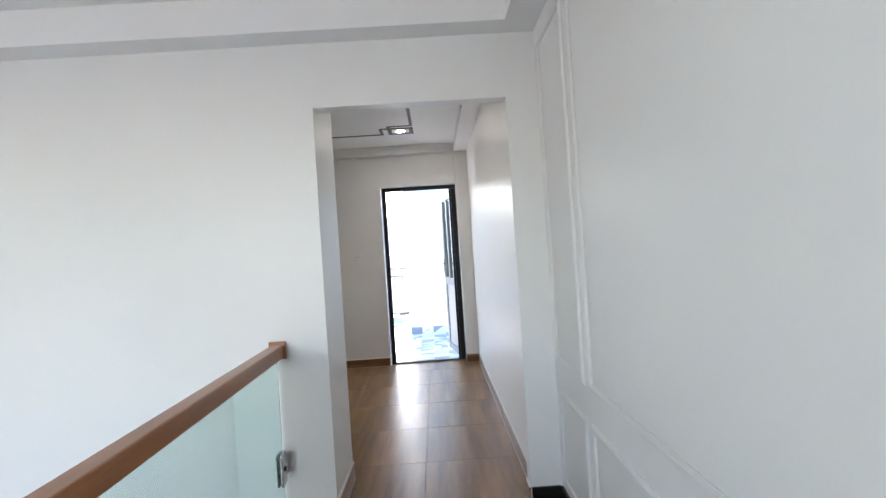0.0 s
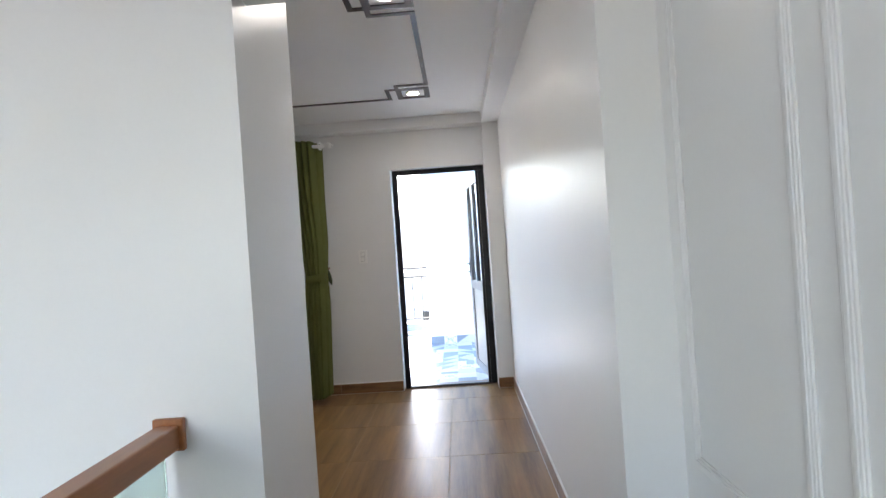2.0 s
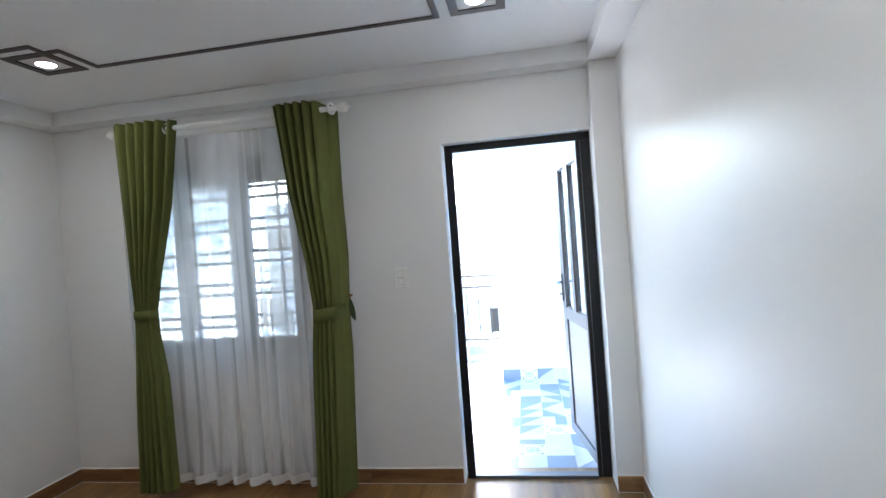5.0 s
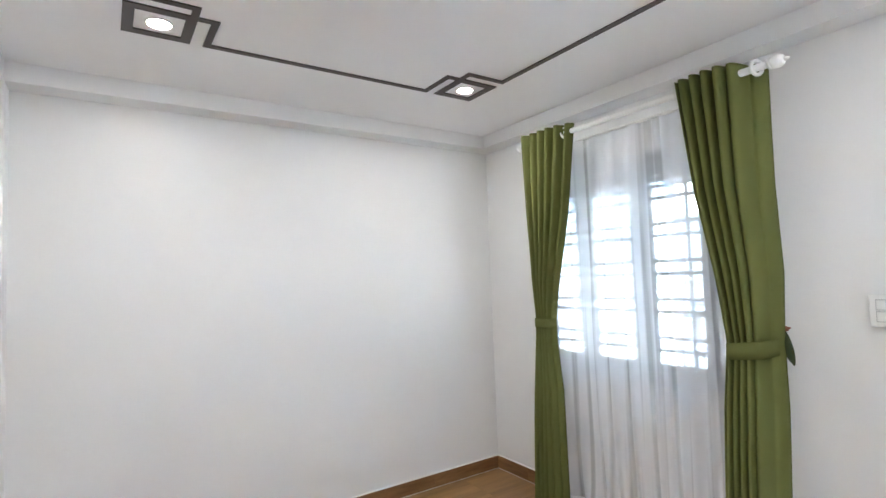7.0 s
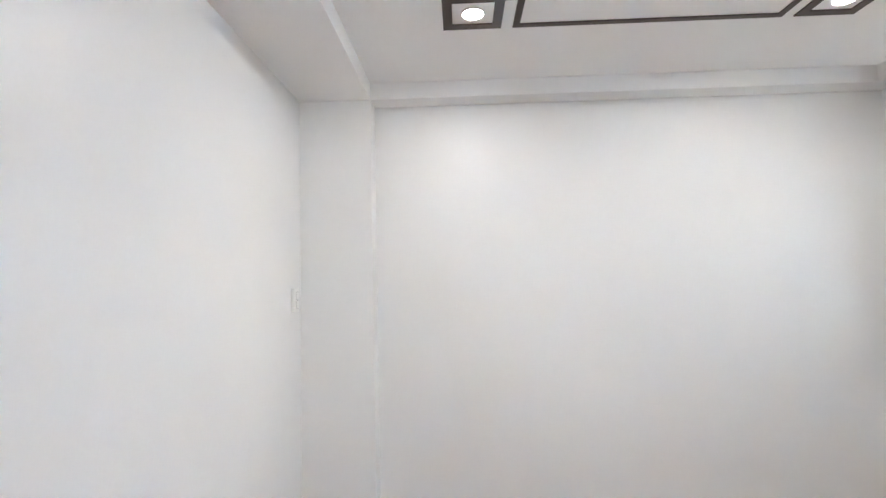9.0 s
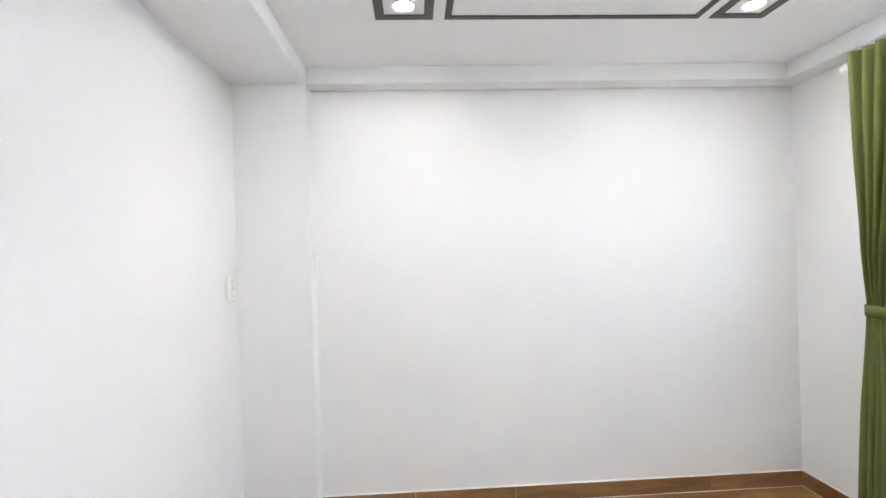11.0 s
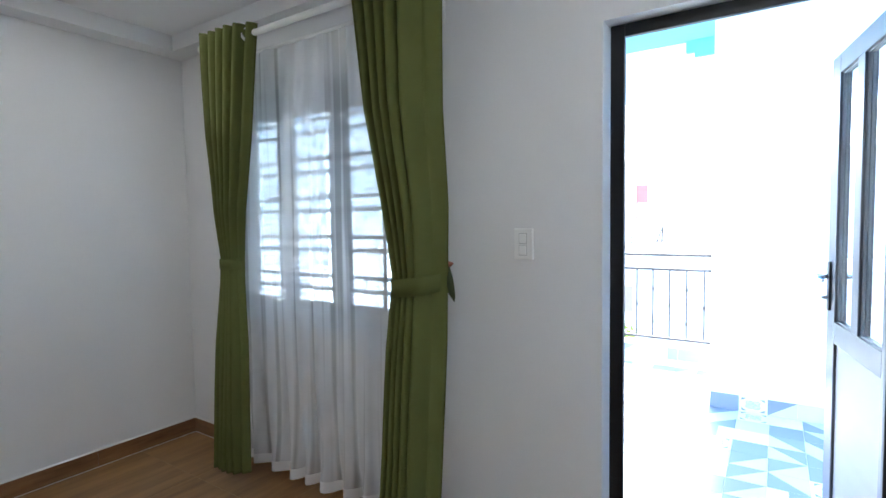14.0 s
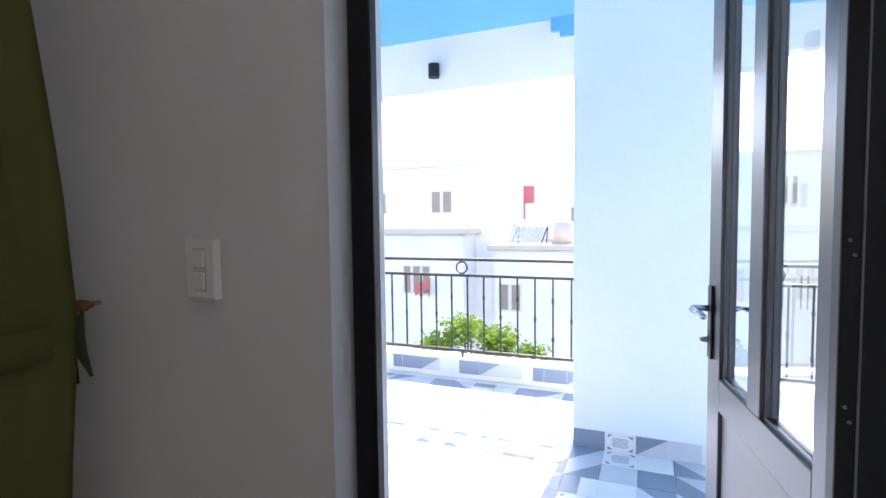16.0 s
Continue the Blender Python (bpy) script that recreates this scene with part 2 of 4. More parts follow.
def torus(bm, c, axis, R, r, n=24, k=8):
    q = Vector(axis).to_track_quat("Z", "Y")
    rings = []
    for i in range(n):
        a = 2 * math.pi * i / n
        rings.append([bm.verts.new(Vector(c) + q @ Vector(((R + r * math.cos(b)) * math.cos(a), (R + r * math.cos(b)) * math.sin(a), r * math.sin(b))))
                      for b in (2 * math.pi * j / k for j in range(k))])
    for i in range(n):
        for j in range(k):
            bm.faces.new((rings[i][j], rings[(i + 1) % n][j], rings[(i + 1) % n][(j + 1) % k], rings[i][(j + 1) % k]))


def mesh_of(name, bm, mats, smooth=False):
    bmesh.ops.recalc_face_normals(bm, faces=bm.faces)
    me = bpy.data.meshes.new(name)
    bm.to_mesh(me)
    bm.free()
    for m in (mats if isinstance(mats, (list, tuple)) else [mats]):
        me.materials.append(m)
    if smooth:
        for p in me.polygons:
            p.use_smooth = True
    return me


def part(name, bm, material, parent, label="", smooth=False):
    ob = new(name, mesh_of(name, bm, material, smooth))
    if parent is not None:
        ob.parent = parent
    if label:
        ob["label"] = label
    return ob


def structure(name, boxes, material, label, category, bevel=0.0):
    bm = bmesh.new()
    for b in boxes:
        box(bm, *b, bevel=bevel)
    return tagged(part(name, bm, material, None), label, category, kind="structure")


def thing(name, label, category, group="", at=(0, 0, 0)):
    ob = new(name)
    ob.empty_display_size = 0.1
    ob.location = at
    return tagged(ob, label, category, group)


# ---- the setting: upper room, hall and stairwell ----
XW, XE, YS, YN, ZC = -3.404, 0.487, 2.163, 5.60, 2.637
ZB = 2.54                                    # underside of the boxed beams
WX0, WX1, WZ0, WZ1 = -2.90, -1.575, 0.86, 2.22   # window opening
DX0, DX1, DZ = -0.588, 0.335, 2.168          # door opening
HX = 0.61                                    # hall wall
NY = 5.82                                    # outside face of the balcony wall

structure("wall_west", [(XW - 0.2, XW, -3.2, NY, -3.0, 3.0)], PAINT, "white painted west wall of room and stairwell", "wall")
structure("wall_north", [(XW, WX0, YN, NY, 0, 3.0), (WX0, WX1, YN, NY, 0, WZ0), (WX0, WX1, YN, NY, WZ1, 3.0), (WX1, DX0, YN, NY, 0, 3.0),
                         (DX0, DX1, YN, NY, DZ, 3.0), (DX1, 0.8, YN, NY, 0, 3.0)], PAINT, "white painted wall with window and balcony door", "wall")
structure("wall_pier", [(DX1, XE, 5.502, YN, 0, ZB)], PAINT, "white painted pier beside the balcony door", "pier")
structure("wall_east", [(XE, 0.8, YS, YN, 0, 3.0)], PAINT, "smooth white painted side wall", "wall")
structure("wall_hall_east", [(HX, 0.8, -3.2, YS, -0.2, 3.0)], PAINT, "white hall wall with panel mouldings", "wall")
structure("wall_partition", [(XW, -0.557, 2.06, YS, -3.0, 3.0), (-0.557, 0.445, 2.06, YS, 2.128, 3.0), (0.445, HX, 2.06, YS, 0, 3.0)],
          PAINT, "white partition wall with open passage", "wall")
structure("wall_column", [(-0.92, -0.557, YS, 2.55, 0, ZB)], PAINT, "white column beside the passage", "column")
structure("wall_corner_column", [(XW, -3.26, YS, 2.58, 0, ZB)], PAINT, "white column in the room corner", "column")
structure("wall_south", [(XW, -2.9, -3.2, -3.0, -3.0, 3.0), (-2.9, -0.9, -3.2, -3.0, -3.0, 0.8), (-2.9, -0.9, -3.2, -3.0, 2.4, 3.0), (-0.9, HX, -3.2, -3.0, -3.0, 3.0)],
          PAINT, "white end wall of the stair hall", "wall")
structure("ceiling_room", [(XW, XE, YS, YN, ZC, ZC + 0.12)], CEIL, "flat white plaster ceiling", "ceiling")
structure("ceiling_beams", [(XW, -3.26, 2.58, YN, ZB, ZC), (-3.26, 0.33, 5.462, YN, ZB, ZC), (0.33, XE, YS, YN, ZB, ZC), (XW, 0.33, YS, 2.58, ZB, ZC)],
          CEIL, "white boxed beams round the ceiling", "beam")
structure("ceiling_hall", [(XW, HX, -3.0, 2.06, ZC, ZC + 0.12)], CEIL, "flat white hall ceiling", "ceiling")
structure("ceiling_hall_beams", [(XW, HX, 1.905, 2.06, 2.46, ZC), (0.44, HX, -3.0, 1.905, 2.46, ZC)], CEIL, "white boxed beams of the hall ceiling", "beam")
structure("floor_hall", [(-0.86, HX, -3.0, 2.06, -0.15, 0.0)], GRANITE, "polished black granite hall floor", "floor")
structure("floor_stairwell", [(XW, HX, -3.0, 2.06, -3.1, -3.0)], GRANITE, "stairwell floor one storey down", "floor")
structure("baseboard_hall", [(0.447, HX - 0.012, 2.048, 2.059, 0, 0.10), (HX - 0.012, HX, -3.0, 2.048, 0, 0.10)], GRANITE, "black granite hall skirting", "baseboard")
floor = structure("floor", [(XW, XE, YS, YN, -0.15, -0.0012), (-0.557, 0.445, 2.06, YS, -0.15, -0.0012), (DX0, DX1, YN, NY, -0.15, -0.0012)], GROUT, "wood-look tiled floor", "floor")

# brown line pattern on the ceiling
LX, LY = (-2.523, -0.248), (3.162, 4.742)
bm = bmesh.new()
zt0, zt1, A, W = ZC - 0.006, ZC + 0.002, 0.132, 0.03


def flat(cx, cy, su, sv, u0, u1, v0, v1):
    xs, ys = sorted((cx + su * u0, cx + su * u1)), sorted((cy + sv * v0, cy + sv * v1))
    box(bm, xs[0], xs[1], ys[0], ys[1], zt0, zt1)


for cx, su in zip(LX, (1, -1)):
    for cy, sv in zip(LY, (1, -1)):
        halfx, halfy = (LX[1] - LX[0]) / 2, (LY[1] - LY[0]) / 2
        R = 0.042
        flat(cx, cy, su, sv, -A, A, -A, -A + R), flat(cx, cy, su, sv, -A, A, A - R, A)
        flat(cx, cy, su, sv, -A, -A + R, -A + R, A - R), flat(cx, cy, su, sv, A - R, A, -A + R, A - R)
        g0, g1 = A + 0.053, A + 0.053 + W
        flat(cx, cy, su, sv, A - W, A, A, g0), flat(cx, cy, su, sv, -A, A, g0, g1), flat(cx, cy, su, sv, -A, -A + W, g1, halfy)
        flat(cx, cy, su, sv, A, g0, A - W, A), flat(cx, cy, su, sv, g0, g1, -A, A), flat(cx, cy, su, sv, g1, halfx, -A, -A + W)
tagged(part("ceiling_trim", bm, STRIP, None), "dark brown geometric line pattern on the ceiling", "ceiling trim", kind="structure")

# panel mouldings of the hall wall
def moulding(y0, y1, z0, z1):
    bm = bmesh.new()
    for w, d in ((0.034, 0.006), (0.024, 0.009), (0.011, 0.011)):
        o = (0.034 - w) / 2
        a, b, c, e = y0 + o, y1 - o, z0 + o, z1 - o
        box(bm, HX - d, HX, a, b, c, c + w, 0.002), box(bm, HX - d, HX, a, b, e - w, e, 0.002)
        box(bm, HX - d, HX, a, a + w, c + w, e - w, 0.002), box(bm, HX - d, HX, b - w, b, c + w, e - w, 0.002)
    return tagged(part("trim_wall_panel", bm, TRIMWHITE, None), "white rectangular panel moulding on the hall wall", "wall moulding", kind="structure")


for y0, y1 in ((1.525, 1.995), (-0.35, 1.455), (-2.4, -0.45)):
    moulding(y0, y1, 0.755, 2.38)
    moulding(y0, y1, 0.135, 0.62)


# ---- ceiling downlights ----
def downlight(x, y):
    t = thing("ceiling_light", "lit round recessed downlight in brown square frame", "downlight", "ceiling downlights", (x, y, ZC))
    bm = bmesh.new()
    torus(bm, (0, 0, -0.003), (0, 0, 1), 0.048, 0.006, 28, 8)
    part("ring", bm, PLASTIC, t, "white rim", True)
    bm = bmesh.new()
    cyl(bm, (0, 0, -0.005), (0, 0, 0.002), 0.044, seg=28)
    part("diffuser", bm, LAMPGLOW, t, "glowing lens")
    return t


lamp0 = downlight(LX[0], LY[0])
for x, y in ((LX[0], LY[1]), (LX[1], LY[0]), (LX[1], LY[1])):
    copy_thing(lamp0, pose(x, y, ZC))
for i, (x, y) in enumerate(((LX[0], LY[0]), (LX[0], LY[1]), (LX[1], LY[0]), (LX[1], LY[1]))):
    li = new("downlight_lamp", bpy.data.lights.new("downlight_lamp", "AREA"))
    li.data.shape, li.data.size, li.data.energy, li.data.color = "DISK", 0.08, 0.10, (1.0, 0.98, 0.95)
    li.location = (x, y, ZC - 0.009)


# ---- hall guard rail ----
rail = thing("guard_rail", "wooden handrail over clear glass beside the stairwell", "guard rail", at=(-0.81, 2.06, 0))
rail.rotation_euler = (0, 0, radians(1.2))
bm = bmesh.new()
box(bm, -0.032, 0.032, -5.0, -0.02, 0.856, 0.924, 0.006)
part("handrail", bm, HANDWOOD, rail, "square orange-brown wooden handrail")
bm = bmesh.new()
box(bm, -0.043, 0.043, -0.02, -0.001, 0.850, 0.940, 0.004)
part("wall_plate", bm, HANDWOOD, rail, "square wooden end plate on the wall")
bm = bmesh.new()
box(bm, -0.006, 0.006, -4.98, -0.05, 0.06, 0.875, 0.001)
pane = part("glass_pane", bm, RAILGLASS, rail, "clear greenish glass pane")
pane.visible_shadow = False
bm = bmesh.new()
box(bm, -0.004, 0.004, -0.05, -0.046, 0.06, 0.86)
part("glass_edge", bm, mat("glass_edge_green", (0.35, 0.50, 0.46), 0.2, 0.05), rail, "pale green polished glass edge")
bm = bmesh.new()
for s in (-1, 1):
    box(bm, s * 0.007 - 0.001, s * 0.022 + 0.001, -0.125, -0.045, 0.24, 0.40, 0.012) if s > 0 else box(bm, -0.023, -0.006, -0.125, -0.045, 0.24, 0.40, 0.008)
box(bm, -0.02, 0.02, -0.046, -0.001, 0.27, 0.37, 0.008)
clamp = part("glass_clamp", bm, CHROME, rail, "polished steel glass clamp")
bm = bmesh.new()
cyl(bm, (0.022, -0.085, 0.32), (0.029, -0.085, 0.32), 0.012)
part("screw", bm, BLACKMETAL, clamp)
bm = bmesh.new()
box(bm, -0.02, 0.02, -4.98, -0.05, 0.0, 0.065, 0.003)
part("base_channel", bm, CHROME, rail, "steel base channel")

# ---- balcony door ----
door_frame = thing("door_1", "open dark aluminium balcony door with two glass panes", "door", at=(0.285, 5.690, 0.0))
tagged(door_frame, kind="structure")
fx0, fx1 = -0.577 - 0.285, 0.333 - 0.285
bm = bmesh.new()
for a in ((fx0, fx0 + 0.052, -0.03, -0.002, 0, 2.163), (fx1 - 0.085, fx1, -0.004, 0.035, 0, 2.163), (fx0 + 0.052, fx1 - 0.001, -0.03, -0.0045, 2.115, 2.163)):
    box(bm, *a, bevel=0.003)
for a in ((fx0 + 0.001, fx0 + 0.020, -0.001, 0.03, 0.02, 2.161), (fx0 + 0.021, fx1 - 0.086, 0.001, 0.03, 2.128, 2.161)):
    box(bm, *a, bevel=0.002)
part("door_jamb", bm, JAMB, door_frame, "dark bronze aluminium frame")
bm = bmesh.new()
box(bm, -0.0115, -0.0085, -0.0065, -0.0035, 0.0, 2.11)
part("gasket", bm, ALUGREY, door_frame, "thin pale seal line")
bm = bmesh.new()
box(bm, fx0 + 0.052, fx1 - 0.085, -0.03, 0.035, 0.0, 0.02, 0.003)
part("threshold", bm, ALUGREY, door_frame, "low grey metal threshold")
LEAF_TURN = 99.3
LW, T, NS = 0.752, 0.023, -0.011


def leaf_part(name, boxes, material, label="", bevel=0.003, parent=None):
    """Boxes in the leaf's own frame: s along the leaf, n through it (towards the passage), z up."""
    bm = bmesh.new()
    for s0, s1, n0, n1, z0, z1 in boxes:
        box(bm, s0, s1, n0 + NS, n1 + NS, z0, z1, bevel)
    bmesh.ops.rotate(bm, verts=bm.verts, cent=(0, 0, 0), matrix=Matrix.Rotation(radians(LEAF_TURN), 3, "Z"))
    return part(name, bm, material, parent or door_frame, label)


ST, M0, M1 = LW - 0.105, 0.362, 0.437      # lock stile and mullion edges along the leaf
leaf = leaf_part("door_leaf", [(0.02, 0.125, -T, T, 0.03, 2.10), (ST, LW, -T, T, 0.03, 2.10), (0.125, ST, -T, T, 2.02, 2.10),
                               (0.125, ST, -T, T, 0.90, 0.99), (0.125, ST, -T, T, 0.03, 0.11), (M0, M1, -T, T, 0.99, 2.02)],
                 LEAFALU, "bronze aluminium leaf frame standing open, lightened for reflections")
leaf_part("leaf_panel", [(0.125, ST, -0.01, 0.012, 0.11, 0.90)], PANEL, "pale grey lower panel", 0.002, leaf)
for s0, s1 in ((0.125, M0), (M1, ST)):
    p = leaf_part("pane", [(s0, s1, -0.003, 0.003, 0.99, 2.02)], GLASS, "clear glass pane", 0, leaf)
    p.visible_shadow = False
    e = 0.007
    for side in (0.003, -0.013):
        leaf_part("glazing_bead", [(s0, s0 + e, side, side + 0.010, 0.99, 2.02), (s1 - e, s1, side, side + 0.010, 0.99, 2.02), (s0 + e, s1 - e, side, side + 0.010, 0.99, 0.99 + e),
                                   (s0 + e, s1 - e, side, side + 0.010, 2.02 - e, 2.02)], ALUGREY, "grey glazing bead", 0.001, leaf)
leaf_part("handle_plate", [(LW - 0.052, LW - 0.018, T, T + 0.008, 1.03, 1.24), (LW - 0.052, LW - 0.018, -T - 0.008, -T, 1.03, 1.24)], BLACKMETAL, "black lock plate", 0.003, leaf)
bm = bmesh.new()
for sg in (1, -1):
    q = [(LW - 0.035, sg * T, 1.175), (LW - 0.035, sg * (T + 0.05), 1.175), (LW - 0.06, sg * (T + 0.058), 1.175), (LW - 0.155, sg * (T + 0.055), 1.172)]
    for a, b in zip(q, q[1:]):
        cyl(bm, a, b, 0.0095, seg=12)
        ball(bm, b, 0.0095)
bmesh.ops.translate(bm, verts=bm.verts, vec=(0, NS, 0))
bmesh.ops.rotate(bm, verts=bm.verts, cent=(0, 0, 0), matrix=Matrix.Rotation(radians(LEAF_TURN), 3, "Z"))
part("door_handle", bm, CHROME, leaf, "steel lever handle", True)
bm = bmesh.new()
cyl(bm, (LW - 0.035, T, 1.085), (LW - 0.035, T + 0.022, 1.085), 0.009, seg=12)
box(bm, LW - 0.041, LW - 0.029, T + 0.02, T + 0.032, 1.079, 1.091, 0.002)
bmesh.ops.translate(bm, verts=bm.verts, vec=(0, NS, 0))
bmesh.ops.rotate(bm, verts=bm.verts, cent=(0, 0, 0), matrix=Matrix.Rotation(radians(LEAF_TURN), 3, "Z"))
part("lock_cylinder", bm, CHROME, leaf, "steel lock cylinder with key")
for z in (0.42, 1.14, 1.39, 1.93):
    for dx, dz in ((-0.026, 0.010), (-0.020, -0.012)):
        bm = bmesh.new()
        cyl(bm, (dx, -0.0065, z + dz), (dx, -0.003, z + dz), 0.0028, seg=10)
        part("screw", bm, ALUGREY, door_frame, "small steel screw head")
for z in (0.3, 1.1, 1.9):
    bm = bmesh.new()
    cyl(bm, (-0.005, 0.035, z - 0.05), (-0.005, 0.035, z + 0.05), 0.012, seg=12)
    part("hinge", bm, BLACKMETAL, door_frame)

# ---- window with inner bars ----
win = tagged(thing("window_1", "dark three-leaf window with horizontal security bars", "window", at=((WX0 + WX1) / 2, 5.70, WZ0)), kind="structure")
hw, hh = (WX1 - WX0) / 2, WZ1 - WZ0
bm = bmesh.new()
for a in ((-hw, -hw + 0.05, -0.03, 0.03, 0, hh), (hw - 0.05, hw, -0.03, 0.03, 0, hh), (-hw + 0.05, hw - 0.05, -0.03, 0.03, 0, 0.05), (-hw + 0.05, hw - 0.05, -0.03, 0.03, hh - 0.05, hh)):
    box(bm, *a, bevel=0.003)
part("window_frame", bm, ALU, win, "dark aluminium window frame")
edges = [-hw + 0.05, -2.49 - (WX0 + WX1) / 2, -2.05 - (WX0 + WX1) / 2, hw - 0.05]
for k, (a, b) in enumerate(zip(edges, edges[1:])):
    a, b = a + (0.004 if k else 0), b - (0.004 if k < 2 else 0)
    bm = bmesh.new()
    for c in ((a, a + 0.062, -0.02, 0.02, 0.05, hh - 0.05), (b - 0.062, b, -0.02, 0.02, 0.05, hh - 0.05), (a + 0.062, b - 0.062, -0.02, 0.02, 0.05, 0.125), (a + 0.062, b - 0.062, -0.02, 0.02, hh - 0.165, hh - 0.05)):
        box(bm, *c, bevel=0.003)
    sash = part("sash", bm, ALU, win, "dark aluminium sash")
    bm = bmesh.new()
    box(bm, a + 0.062, b - 0.062, -0.003, 0.003, 0.125, hh - 0.165)
    p = part("pane", bm, GLASS, sash, "clear pane")
    p.visible_shadow = False
    hx = b - 0.03 if k < 2 else a + 0.03
    bm = bmesh.new()
    box(bm, hx - 0.012, hx + 0.012, -0.028, -0.0205, 0.67, 0.79, 0.003)
    box(bm, hx - 0.008 if k == 2 else hx - 0.085, hx + 0.085 if k == 2 else hx + 0.008, -0.046, -0.029, 0.722, 0.74, 0.004)
    part("sash_handle", bm, BLACKMETAL, sash, "black sash handle")
for i in range(10):
    z = 1.090 + 0.2285 * (i // 2) + (0.037 if i % 2 else -0.037) - WZ0
    bm = bmesh.new()
    box(bm, -hw + 0.002, hw - 0.002, 0.052, 0.074, z - 0.011, z + 0.011, 0.002)
    part("security_bar", bm, ALU, win, "dark square security bar")
for x in (-0.39, 0.05, 0.43):
    bm = bmesh.new()
    box(bm, x - 0.01, x + 0.01, 0.075, 0.085, 0.0, hh, 0.002)
    part("bar_upright", bm, ALUGREY, win, "grey upright of the bars")

# ---- curtains ----
RY, RZ = 5.30, 2.385
rod = thing("curtain_rod", "white double curtain rod with round finials", "curtain rod", at=(-1.9, RY, RZ))
bm = bmesh.new()
cyl(bm, (-0.725, 0, 0), (0.765, 0, 0), 0.016)
part("front_rod", bm, PLASTIC, rod, "white rod", True)
bm = bmesh.new()
cyl(bm, (-0.70, 0.15, -0.02), (0.70, 0.15, -0.02), 0.010)
part("back_rod", bm, PLASTIC, rod, "thin white rear rod", True)
for x, s in ((-0.725, -1), (0.765, 1)):
    bm = bmesh.new()
    cyl(bm, (x, 0, 0), (x + s * 0.012, 0, 0), 0.024)
    ball(bm, (x + s * 0.034, 0, 0), 0.030, 3)
    cyl(bm, (x + s * 0.06, 0, 0), (x + s * 0.078, 0, 0), 0.012, 0.004)
    part("finial", bm, PLASTIC, rod, "white ball finial", True)
for x in (-0.62, 0.60):
    bm = bmesh.new()
    box(bm, x - 0.006, x + 0.006, -0.012, 0.30, -0.032, -0.017, 0.003)
    box(bm, x - 0.02, x + 0.02, 0.288, 0.299, -0.08, 0.03, 0.003)
    part("bracket", bm, PLASTIC, rod, "white wall bracket")


def drape(keys, zs, folds, amp, y, seed, nu=110, nv=90, hem=0.0, back=0.0, warp=0.0):
    """A hanging cloth: keys are (z, x_left, x_right, fold depth), met smoothly from top to bottom."""
    rnd = random.Random(seed)
    ph = [rnd.uniform(-0.5, 0.5) for _ in range(folds + 2)]
    zk = np.array([k[0] for k in keys])[::-1]
    bm = bmesh.new()
    rows = []
    for j in range(nv + 1):
        z = zs[0] + (zs[1] - zs[0]) * j / nv
        l, r, d, yo = (float(np.interp(z, zk, np.array([k[c] if c < len(k) else 0.0 for k in keys])[::-1])) for c in (1, 2, 3, 4))
        row = []
        for i in range(nu + 1):
            u = i / nu
            f = (u + warp * (math.sin(7.3 * u + seed) * 0.6 + math.sin(17.0 * u) * 0.4) * u * (1 - u) * 4) * folds
            k = max(0, min(folds, int(f)))
            w = 2 * math.pi * (f + 0.18 * ph[k] * math.sin(2 * math.pi * (f - k)) * 0.5)
            dep = amp * d * (0.75 + 0.5 * abs(ph[min(k, folds)]))
            drift = 0.012 * noise.noise((u * 3 + seed, z * 1.3, seed))
            yy = y + yo + dep * math.sin(w) + drift + back * max(0, (u - 0.72) / 0.28) ** 1.6
            xx = l + (r - l) * u + 0.15 * dep * math.cos(w)
            zz = z + (hem * noise.noise((u * 14, seed, 1.0)) * max(0, 1 - (z - zs[1]) / 0.25) if hem else 0)
            row.append(bm.verts.new((xx, yy, zz)))
        rows.append(row)
    for j in range(nv):
        for i in range(nu):
            bm.faces.new((rows[j][i], rows[j][i + 1], rows[j + 1][i + 1], rows[j + 1][i]))
    return bm


def tie_band(bm, x0, x1, y0, y1, z, h, slope=0.0):
    """A cloth band round the gathered drape."""
    n = 36
    ring = []
    for i in range(n):
        a = 2 * math.pi * i / n
        ca, sa = math.cos(a), math.sin(a)
        px = (x0 + x1) / 2 + (x1 - x0) / 2 * math.copysign(abs(ca) ** 0.5, ca)
        py = (y0 + y1) / 2 + (y1 - y0) / 2 * math.copysign(abs(sa) ** 0.5, sa)
        zz = z + slope * (px - x0)
        ring.append((bm.verts.new((px, py, zz - h / 2)), bm.verts.new((px, py, zz + h / 2))))
    for i in range(n):
        a, b = ring[i], ring[(i + 1) % n]
        bm.faces.new((a[0], b[0], b[1], a[1]))


def curtain(keys, tie, seed, label, folds, back=0.0, eyes=(), foot=0.06):
    t = thing("curtain", label, "curtain", "green window curtains", (0, RY, 0))
    bm = drape([(k[0], *k[1:]) for k in keys], (2.43, foot), folds, 0.030, -0.05, seed, back=back)
    o = part("drape", bm, GREEN, t, "olive green cloth", True)
    s = o.modifiers.new("thick", "SOLIDIFY")
    s.thickness = 0.003
    bm = bmesh.new()
    tie_band(bm, *tie)
    o = part("tieback", bm, GREEN, t, "band of the same cloth", True)
    s = o.modifiers.new("thick", "SOLIDIFY")
    s.thickness = 0.003
    k = keys[0]
    for u, turn in eyes:
        bm = bmesh.new()
        torus(bm, (k[1] + (k[2] - k[1]) * u, -0.004, RZ), (1, turn, 0), 0.030, 0.0085, 28, 10)
        part("eyelet", bm, PLASTIC, t, "white eyelet ring", True)
    return t


